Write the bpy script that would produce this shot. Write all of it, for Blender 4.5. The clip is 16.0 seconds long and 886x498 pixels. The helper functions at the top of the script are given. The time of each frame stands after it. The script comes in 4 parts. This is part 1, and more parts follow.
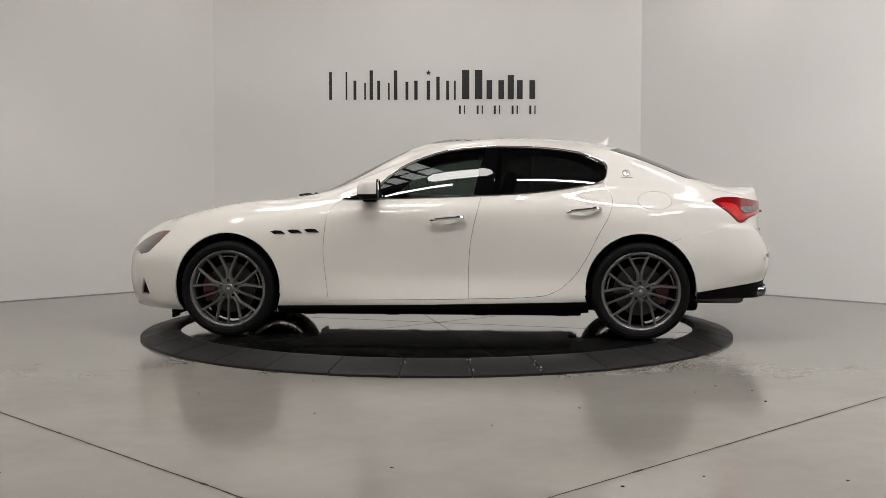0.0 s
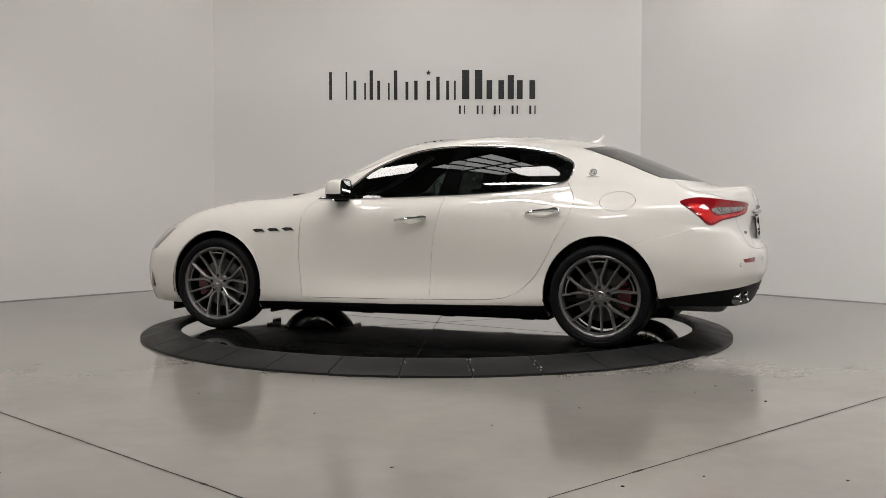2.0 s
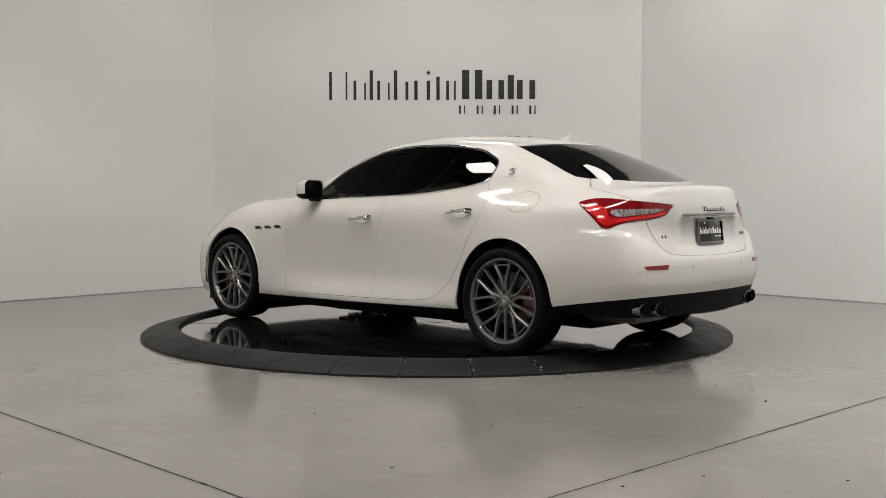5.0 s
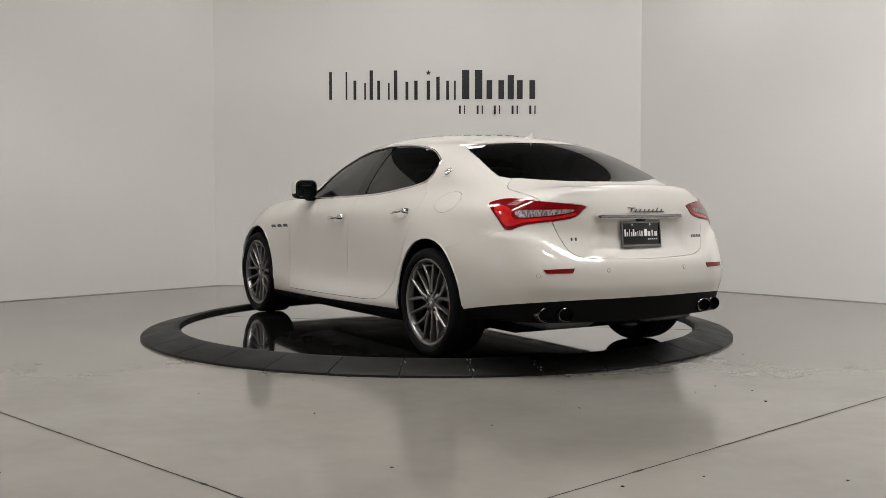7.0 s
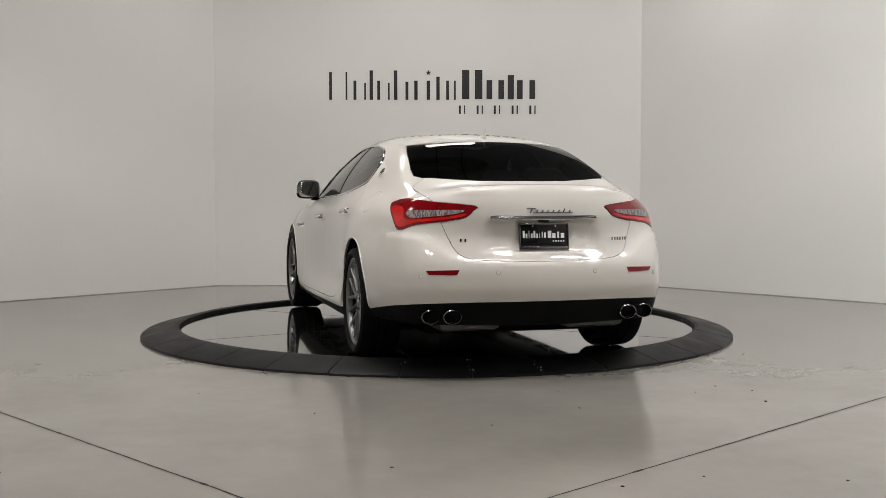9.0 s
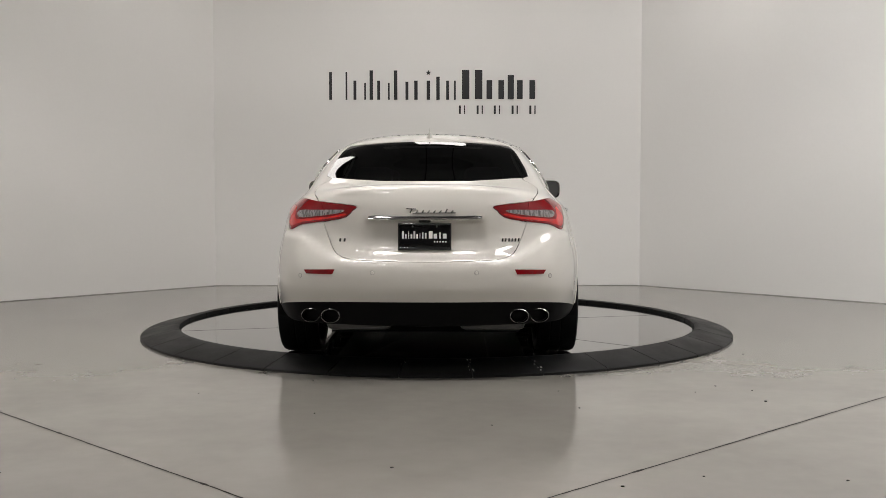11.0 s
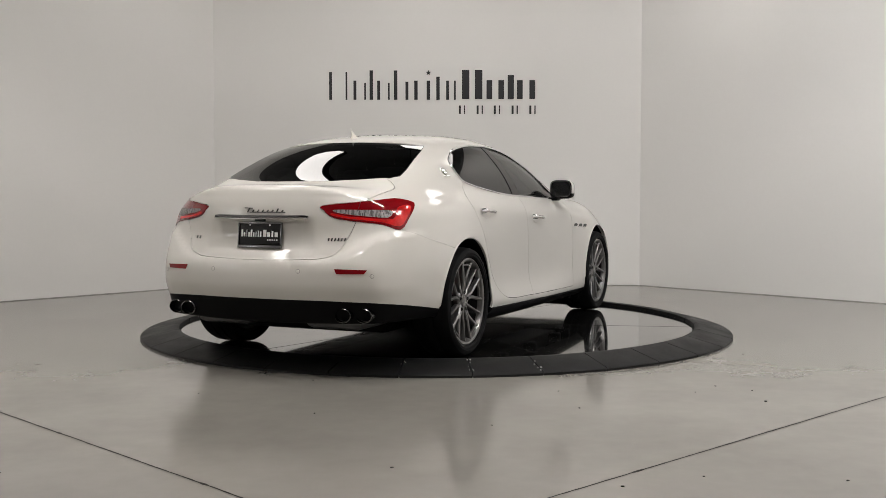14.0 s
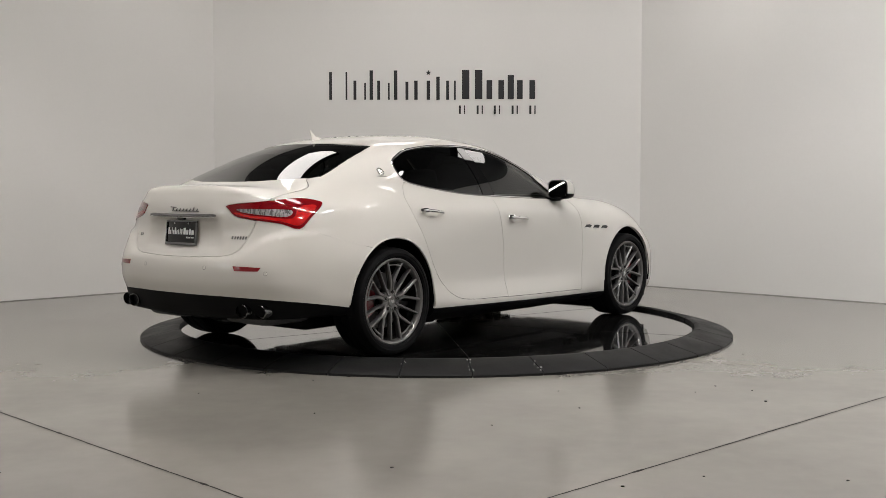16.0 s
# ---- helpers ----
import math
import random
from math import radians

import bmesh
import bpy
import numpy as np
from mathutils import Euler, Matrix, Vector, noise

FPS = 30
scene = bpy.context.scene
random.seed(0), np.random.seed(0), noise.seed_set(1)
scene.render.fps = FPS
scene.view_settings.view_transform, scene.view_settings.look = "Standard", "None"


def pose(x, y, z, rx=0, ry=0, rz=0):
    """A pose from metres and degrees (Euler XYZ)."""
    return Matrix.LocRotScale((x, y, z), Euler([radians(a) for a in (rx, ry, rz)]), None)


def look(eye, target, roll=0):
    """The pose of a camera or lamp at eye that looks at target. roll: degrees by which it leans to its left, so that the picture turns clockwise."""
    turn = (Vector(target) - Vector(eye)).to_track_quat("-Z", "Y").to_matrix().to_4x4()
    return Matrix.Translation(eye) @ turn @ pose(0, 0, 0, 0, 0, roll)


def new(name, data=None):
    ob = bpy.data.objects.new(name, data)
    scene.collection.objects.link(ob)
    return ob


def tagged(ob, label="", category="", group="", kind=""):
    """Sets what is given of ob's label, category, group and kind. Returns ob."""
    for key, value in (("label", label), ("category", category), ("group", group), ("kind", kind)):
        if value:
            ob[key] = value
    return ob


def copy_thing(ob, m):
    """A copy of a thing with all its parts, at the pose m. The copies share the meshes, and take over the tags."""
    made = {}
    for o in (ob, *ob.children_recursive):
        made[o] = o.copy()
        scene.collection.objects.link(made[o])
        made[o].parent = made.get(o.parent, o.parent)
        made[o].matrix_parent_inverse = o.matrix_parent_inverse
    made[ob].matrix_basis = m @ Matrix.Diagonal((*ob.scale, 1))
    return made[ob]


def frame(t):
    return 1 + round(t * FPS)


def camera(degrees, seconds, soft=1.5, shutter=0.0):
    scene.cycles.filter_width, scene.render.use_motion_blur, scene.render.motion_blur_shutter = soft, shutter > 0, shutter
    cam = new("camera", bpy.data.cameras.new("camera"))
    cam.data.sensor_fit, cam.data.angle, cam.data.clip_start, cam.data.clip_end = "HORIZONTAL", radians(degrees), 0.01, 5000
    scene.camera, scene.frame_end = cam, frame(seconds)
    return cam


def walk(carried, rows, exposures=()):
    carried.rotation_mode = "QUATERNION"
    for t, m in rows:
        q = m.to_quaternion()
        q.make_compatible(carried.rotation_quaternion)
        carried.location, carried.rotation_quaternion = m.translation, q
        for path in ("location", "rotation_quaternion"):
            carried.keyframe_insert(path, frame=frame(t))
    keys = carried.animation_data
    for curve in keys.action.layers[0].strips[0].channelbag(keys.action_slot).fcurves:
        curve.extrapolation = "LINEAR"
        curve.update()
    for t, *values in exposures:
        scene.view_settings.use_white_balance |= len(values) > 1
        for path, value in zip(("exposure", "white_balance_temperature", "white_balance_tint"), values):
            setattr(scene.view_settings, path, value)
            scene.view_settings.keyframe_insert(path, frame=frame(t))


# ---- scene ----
cam = camera(44.70, 16.0, soft=0.75)
EYE = (0.0, -8.735, 1.079)
AIM = (0.005456, -7.735, 1.079 - 0.05514)
walk(cam, [(0.0, look(EYE, AIM)), (16.0, look(EYE, AIM))])

# the turntable's angle in degrees, second by second
TURN = [(0.0, 175.3), (1.0, 167.5), (2.0, 159.65), (3.0, 151.7), (4.0, 143.7), (6.5, 124.3), (7.5, 116.8),
        (9.0, 105.2), (11.5, 84.95), (12.5, 76.9), (14.0, 65.5), (15.0, 58.0), (16.0, 50.3)]
FLOOR_Z = -0.050      # the car stands on z = 0, the disc's top

# ---- world and light ----
world = bpy.data.worlds.new("dim_hall")
scene.world = world
world.use_nodes = True
world.node_tree.nodes["Background"].inputs[0].default_value = (0.95, 0.97, 1.0, 1)
world.node_tree.nodes["Background"].inputs[1].default_value = 0.02
scene.view_settings.exposure = 0.0


# ---- materials ----
def node_material(name, color, rough=0.5, metal=0.0, coat=0.0, coat_rough=0.03, vary=0.08, scale=6.0, fine=60.0,
                  bump=0.0, rough_vary=0.0, grain=0.4, emit=None, strength=0.0, spec=0.5, stretch=(1, 1, 1), space="Object"):
    m = bpy.data.materials.new(name)
    m.use_nodes = True
    nt = m.node_tree
    n, l = nt.nodes, nt.links
    b = n["Principled BSDF"]
    b.inputs["Roughness"].default_value = rough
    b.inputs["Metallic"].default_value = metal
    b.inputs["Coat Weight"].default_value = coat
    b.inputs["Coat Roughness"].default_value = coat_rough
    b.inputs["Specular IOR Level"].default_value = spec
    b.inputs["Base Color"].default_value = (*color, 1)
    if emit:
        b.inputs["Emission Color"].default_value = (*emit, 1)
        b.inputs["Emission Strength"].default_value = strength
    if vary or bump or rough_vary:
        tc = n.new("ShaderNodeTexCoord")
        mp = n.new("ShaderNodeMapping")
        mp.inputs["Scale"].default_value = stretch
        l.new(tc.outputs[space], mp.inputs["Vector"])
        big = n.new("ShaderNodeTexNoise")
        big.inputs["Scale"].default_value = scale
        big.inputs["Detail"].default_value = 5
        small = n.new("ShaderNodeTexNoise")
        small.inputs["Scale"].default_value = fine
        small.inputs["Detail"].default_value = 3
        l.new(mp.outputs[0], big.inputs["Vector"])
        l.new(mp.outputs[0], small.inputs["Vector"])
        add = n.new("ShaderNodeMath")
        add.operation = "MULTIPLY_ADD"
        l.new(small.outputs["Fac"], add.inputs[0])
        add.inputs[1].default_value = grain
        l.new(big.outputs["Fac"], add.inputs[2])
        rng = n.new("ShaderNodeMapRange")
        rng.inputs["From Min"].default_value, rng.inputs["From Max"].default_value = 0.2 + grain / 2, 0.8 + grain / 2
        rng.inputs["To Min"].default_value, rng.inputs["To Max"].default_value = 1 - vary, 1 + vary
        l.new(add.outputs[0], rng.inputs["Value"])
        hs = n.new("ShaderNodeHueSaturation")
        hs.inputs["Color"].default_value = (*color, 1)
        l.new(rng.outputs[0], hs.inputs["Value"])
        l.new(hs.outputs[0], b.inputs["Base Color"])
        if rough_vary:
            rr = n.new("ShaderNodeMapRange")
            rr.inputs["From Min"].default_value, rr.inputs["From Max"].default_value = 0.2 + grain / 2, 0.8 + grain / 2
            rr.inputs["To Min"].default_value, rr.inputs["To Max"].default_value = max(0.0, rough - rough_vary), rough + rough_vary
            l.new(add.outputs[0], rr.inputs["Value"])
            l.new(rr.outputs[0], b.inputs["Roughness"])
        if bump:
            bp = n.new("ShaderNodeBump")
            bp.inputs["Strength"].default_value = bump
            bp.inputs["Distance"].default_value = 0.01
            l.new(add.outputs[0], bp.inputs["Height"])
            l.new(bp.outputs[0], b.inputs["Normal"])
    return m


def glass_material(name, tint, rough=0.0):
    m = bpy.data.materials.new(name)
    m.use_nodes = True
    n, l = m.node_tree.nodes, m.node_tree.links
    n.remove(n["Principled BSDF"])
    tr = n.new("ShaderNodeBsdfTransparent")
    tr.inputs[0].default_value = (*tint, 1)
    gl = n.new("ShaderNodeBsdfGlossy")
    gl.inputs["Roughness"].default_value = rough
    gl.inputs["Color"].default_value = (1, 1, 1, 1)
    fr = n.new("ShaderNodeFresnel")
    fr.inputs["IOR"].default_value = 1.52
    mix = n.new("ShaderNodeMixShader")
    l.new(fr.outputs[0], mix.inputs[0])
    l.new(tr.outputs[0], mix.inputs[1])
    l.new(gl.outputs[0], mix.inputs[2])
    l.new(mix.outputs[0], n["Material Output"].inputs[0])
    return m


PAINT = node_material("pearl_white_paint", (0.66, 0.636, 0.592), rough=0.42, spec=0.3, coat=1.0, coat_rough=0.012, vary=0.015, scale=2, fine=900)
TRIM = node_material("black_plastic", (0.0035, 0.0035, 0.004), spec=0.07, rough=0.5, vary=0.2, scale=8, fine=300, bump=0.05)
PILLARBLACK = node_material("pillar_black", (0.0015, 0.0015, 0.0015), rough=0.02, spec=0.4, vary=0.1)
GLOSSBLACK = node_material("gloss_black", (0.006, 0.006, 0.0065), rough=0.025, vary=0.1)
CHROME = node_material("chrome", (0.86, 0.86, 0.87), rough=0.07, metal=1.0, vary=0.02)
RUBBER = node_material("tyre_rubber", (0.0045, 0.0045, 0.005), spec=0.12, rough=0.62, vary=0.25, scale=10, fine=200, bump=0.1)
RIMGREY = node_material("graphite_rim", (0.225, 0.221, 0.218), rough=0.32, metal=0.82, vary=0.05, scale=10, fine=300)
STEEL = node_material("disc_steel", (0.10, 0.099, 0.098), rough=0.33, metal=1.0, vary=0.08, scale=15, fine=150)
CALIPER = node_material("red_caliper", (0.10, 0.005, 0.008), rough=0.3, coat=0.5, vary=0.05)
REDLENS = node_material("red_lens", (0.185, 0.0027, 0.0055), spec=0.2, rough=0.12, coat=0.7, vary=0.12, scale=20, fine=160)
CLEARLENS = node_material("clear_lens", (0.34, 0.32, 0.32), rough=0.4, metal=0.0, spec=0.3, coat=0.15, vary=0.3, scale=40, fine=220)
GLASS = glass_material("tinted_glass", (0.24, 0.28, 0.265))
REARGLASS = glass_material("dark_rear_glass", (0.09, 0.10, 0.098))
WALL = node_material("white_wall_paint", (0.74, 0.727, 0.703), rough=0.75, vary=0.02, scale=0.7, fine=30, spec=0.2)
SIDE = node_material("grey_hall_paint", (0.62, 0.61, 0.59), rough=0.8, vary=0.06, scale=0.8, fine=20)
HALL = node_material("dark_hall_paint", (0.10, 0.10, 0.10), rough=0.8, vary=0.15, scale=0.8, fine=20)
CONCRETE = node_material("polished_concrete", (0.245, 0.232, 0.208), rough=0.14, vary=0.17, scale=0.8, fine=9, grain=0.25, rough_vary=0.02)
SKIRTING = node_material("grey_shadow_gap", (0.27, 0.26, 0.245), rough=0.8, vary=0.4, scale=6, fine=60)
JOINT = node_material("joint_filler", (0.018, 0.016, 0.014), spec=0.15, rough=0.8, vary=0.4, scale=20, fine=90)
DISC = node_material("black_polished_disc", (0.011, 0.0108, 0.0105), rough=0.07, vary=0.85, scale=3.6, fine=16, rough_vary=0.06, coat=0.8, coat_rough=0.03, spec=0.9)
RAMP = node_material("dark_rubber_ramp", (0.010, 0.0099, 0.0099), spec=0.22, rough=0.5, vary=0.25, scale=5, fine=80, bump=0.1, rough_vary=0.1)
WHITECHIP = node_material("pale_chip", (0.5, 0.49, 0.46), rough=0.8, vary=0.2)
SIGN = node_material("black_vinyl", (0.012, 0.012, 0.013), rough=0.35, vary=0.05)
SOFTBOX, SOFTBOX_REAR = (node_material("lit_diffuser", (0.9, 0.9, 0.9), rough=0.6, vary=0, emit=(1.0, 0.952, 0.918), strength=power) for power in (16.0, 4.0))
# cool glow of the added fill lamp on the right
FILL_COOL = node_material("lit_cool_diffuser", (0.9, 0.9, 0.9), rough=0.6, vary=0, emit=(0.95, 0.97, 1.0), strength=27.0)
DAYLIGHT = node_material("bright_daylit_pane", (0.9, 0.9, 0.9), rough=0.3, vary=0, emit=(0.96, 0.97, 0.95), strength=4.0)
TUBE = node_material("lit_tube", (0.9, 0.9, 0.9), rough=0.6, vary=0, emit=(1.0, 0.952, 0.918), strength=63.0)


def ribbed(m, low, high, scale):
    """Cells of lighter and darker glass over a lens."""
    n, l = m.node_tree.nodes, m.node_tree.links
    tc, vo, ramp = n.new("ShaderNodeTexCoord"), n.new("ShaderNodeTexVoronoi"), n.new("ShaderNodeMapRange")
    vo.inputs["Scale"].default_value = scale
    mp = n.new("ShaderNodeMapping")
    mp.inputs["Scale"].default_value = (1, 1, 0.22)
    l.new(tc.outputs["Object"], mp.inputs["Vector"])
    l.new(mp.outputs[0], vo.inputs["Vector"])
    mix = n.new("ShaderNodeMix")
    mix.data_type = "RGBA"
    mix.inputs["A"].default_value, mix.inputs["B"].default_value = (*low, 1), (*high, 1)
    ramp.inputs["From Min"].default_value, ramp.inputs["From Max"].default_value = 0.25, 0.75
    sep = n.new("ShaderNodeSeparateColor")
    l.new(vo.outputs["Color"], sep.inputs[0])
    l.new(sep.outputs[0], ramp.inputs["Value"])
    l.new(ramp.outputs[0], mix.inputs["Factor"])
    l.new(mix.outputs["Result"], n["Principled BSDF"].inputs["Base Color"])
    return m


ribbed(CLEARLENS, (0.085, 0.075, 0.075), (0.31, 0.29, 0.29), 150)


# ---- mesh helpers ----
def mesh_from(name, bm, material, smooth=30):
    me = bpy.data.meshes.new(name)
    bm.normal_update()
    bm.to_mesh(me)
    bm.free()
    for m in (material if isinstance(material, (list, tuple)) else [material]):
        me.materials.append(m)
    if smooth:
        for p in me.polygons:
            p.use_smooth = True
        me.set_sharp_from_angle(angle=radians(smooth))
    return me


def thing(name, bm, material, label="", category="", group="", kind="", smooth=30):
    return tagged(new(name, mesh_from(name, bm, material, smooth)), label, category, group, kind)


def part(name, bm, material, parent, label="", smooth=30):
    ob = new(name, mesh_from(name, bm, material, smooth))
    ob.parent = parent
    return tagged(ob, label)


def empty(name, label="", category="", group="", kind=""):
    ob = new(name)
    ob.empty_display_size = 0.1
    return tagged(ob, label, category, group, kind)


def box(bm, x0, x1, y0, y1, z0, z1, bevel=0.0, m=None):
    g = bmesh.ops.create_cube(bm, size=1.0)
    for v in g["verts"]:
        v.co = Vector(((x0 + x1) / 2 + v.co.x * (x1 - x0), (y0 + y1) / 2 + v.co.y * (y1 - y0), (z0 + z1) / 2 + v.co.z * (z1 - z0)))
    es = list({e for v in g["verts"] for e in v.link_edges})
    vs = g["verts"]
    if bevel:
        r = bmesh.ops.bevel(bm, geom=es, offset=bevel, segments=2, affect="EDGES", profile=0.5)
        vs = list({v for f in r["faces"] for v in f.verts} | {v for v in vs if v.is_valid})
    if m:
        bmesh.ops.transform(bm, matrix=m, verts=vs)
    return bm


def lathe(bm, profile, steps=64, axis="y", close=False, arc=2 * math.pi, m=None):
    """Turns a profile of (radius, along) round an axis."""
    rings = []
    n = steps if arc > 6.28 else steps + 1
    for i in range(n):
        a = arc * i / steps
        c, s = math.cos(a), math.sin(a)
        ring = []
        for r, h in profile:
            co = Vector((r * c, h, r * s)) if axis == "y" else Vector((r * c, r * s, h)) if axis == "z" else Vector((h, r * c, r * s))
            ring.append(bm.verts.new(m @ co if m else co))
        rings.append(ring)
    k = len(profile)
    for i in range(n if arc > 6.28 else n - 1):
        a, b = rings[i], rings[(i + 1) % n]
        for j in range(k if close else k - 1):
            q = [a[j], b[j], b[(j + 1) % k], a[(j + 1) % k]]
            try:
                bm.faces.new(q)
            except ValueError:
                pass
    return bm


def prism(bm, pts, h0, h1, m=None):
    """A flat outline (x, y) raised from h0 to h1 along z."""
    lo = [bm.verts.new((x, y, h0)) for x, y in pts]
    hi = [bm.verts.new((x, y, h1)) for x, y in pts]
    n = len(pts)
    bm.faces.new(hi)
    bm.faces.new(lo[::-1])
    for i in range(n):
        bm.faces.new((lo[i], lo[(i + 1) % n], hi[(i + 1) % n], hi[i]))
    if m:
        bmesh.ops.transform(bm, matrix=m, verts=lo + hi)
    return bm


def tube(bm, pts, radius, sides=8, flat=1.0, closed=False, caps=True):
    """A round bar along points."""
    pts = [Vector(p) for p in pts]
    n = len(pts)
    rings = []
    up = None
    for i, p in enumerate(pts):
        a = pts[(i - 1) % n] if closed or i else p
        b = pts[(i + 1) % n] if closed or i < n - 1 else p
        t = (b - a).normalized()
        if up is None:
            up = t.orthogonal().normalized()
        up = (up - t * up.dot(t)).normalized()
        side = t.cross(up)
        r = radius(i / (n - 1)) if callable(radius) else radius
        rings.append([bm.verts.new(p + r * (math.cos(2 * math.pi * k / sides) * up * flat + math.sin(2 * math.pi * k / sides) * side)) for k in range(sides)])
    for i in range(n if closed else n - 1):
        a, b = rings[i], rings[(i + 1) % n]
        for k in range(sides):
            bm.faces.new((a[k], a[(k + 1) % sides], b[(k + 1) % sides], b[k]))
    if caps and not closed:
        bm.faces.new(rings[0][::-1])
        bm.faces.new(rings[-1])
    return bm
# ---- the hall: a white cove of three walls, its floor and the dark hall round it ----
BACK_Y, CORNER_L, CORNER_R, WALL_TOP = 3.90, -2.60, 2.38, 6.6
OUT_L, OUT_R, REAR_Y = -6.6, 6.6, -13.0


def wall_between(name, a, b, material, z0=FLOOR_Z - 0.1, z1=WALL_TOP, thick=0.2):
    """A wall whose inner face runs from a to b, the room on the right of that way."""
    d = (Vector(b) - Vector(a)).normalized()
    out = Vector((-d.y, d.x)) * thick
    pts = [tuple(a), tuple(b), tuple(Vector(b) + out), tuple(Vector(a) + out)]
    return thing(name, prism(bmesh.new(), pts[::-1], z0, z1), material, kind="structure", smooth=0)


LEFT_END = (OUT_L, BACK_Y - 1.02 * (CORNER_L - OUT_L))
RIGHT_END = (OUT_R, BACK_Y - 1.0 * (OUT_R - CORNER_R))
WHITE_TOP = 3.95      # the white paint ends here, the dark hall goes on above
for wall, a, b in (("back", (CORNER_L, BACK_Y), (CORNER_R, BACK_Y)), ("left", LEFT_END, (CORNER_L, BACK_Y)), ("right", (CORNER_R, BACK_Y), RIGHT_END)):
    wall_between("wall_" + wall, a, b, WALL, z1=WHITE_TOP)
    wall_between("wall_" + wall + "_upper", a, b, HALL, z0=WHITE_TOP)
wall_between("wall_side_left", (OUT_L, REAR_Y), LEFT_END, SIDE)
wall_between("wall_side_right", RIGHT_END, (OUT_R, REAR_Y), SIDE)
wall_between("wall_behind", (OUT_R, REAR_Y), (OUT_L, REAR_Y), HALL)


def base_line(name, a, b):
    """The thin dark gap where a wall meets the floor."""
    d = (Vector(b) - Vector(a)).normalized()
    n = Vector((d.y, -d.x)) * 0.004
    pts = [tuple(a), tuple(b), tuple(Vector(b) + n), tuple(Vector(a) + n)]
    bm = prism(bmesh.new(), pts, FLOOR_Z + 0.001, FLOOR_Z + 0.007)
    bmesh.ops.recalc_face_normals(bm, faces=bm.faces)
    thing(name, bm, SKIRTING, kind="structure", smooth=0)


base_line("baseboard_back", (CORNER_L, BACK_Y), (CORNER_R, BACK_Y))
base_line("baseboard_left", LEFT_END, (CORNER_L, BACK_Y))
base_line("baseboard_right", (CORNER_R, BACK_Y), RIGHT_END)
thing("ceiling", box(bmesh.new(), OUT_L - 0.3, OUT_R + 0.3, REAR_Y - 0.3, BACK_Y + 0.3, WALL_TOP, WALL_TOP + 0.2), HALL, kind="structure", smooth=0)


def build_floor():
    """Four polished slabs between saw-cut joints that cross in front of the disc."""
    bm = box(bmesh.new(), OUT_L - 0.2, OUT_R + 0.2, REAR_Y - 0.2, BACK_Y + 0.2, FLOOR_Z - 0.2, FLOOR_Z)
    fl = thing("floor", bm, CONCRETE, "polished grey concrete floor with saw-cut joints", "floor", kind="structure", smooth=0)
    cross = Vector((-0.172, -5.39, 0))
    for ang, half in ((134.5, 6.0), (43.3, 7.5)):
        d = Vector((math.cos(radians(ang)), math.sin(radians(ang)), 0))
        s = Vector((-d.y, d.x, 0))
        bm = bmesh.new()
        rnd = random.Random(int(ang))
        n = 420
        lo, hi = [], []
        wob = 0.0
        for i in range(n + 1):
            wob = wob * .9 + rnd.uniform(-.0012, .0012)
            p = cross + d * (-half + 2 * half * i / n) + s * wob
            chip = .006 * rnd.random() if rnd.random() < .07 else 0.0
            w = 0.0032 + 0.0022 * rnd.random()
            lo.append(bm.verts.new(p - s * (w + chip) + Vector((0, 0, FLOOR_Z + 0.0012))))
            hi.append(bm.verts.new(p + s * (w + chip * rnd.random()) + Vector((0, 0, FLOOR_Z + 0.0012))))
        for i in range(n):
            bm.faces.new((lo[i], lo[i + 1], hi[i + 1], hi[i]))
        part("joint", bm, JOINT, fl, "dark saw-cut floor joint")
    return fl


build_floor()


# ---- turntable ----
DISC_R, RING_R = 2.03, 2.33


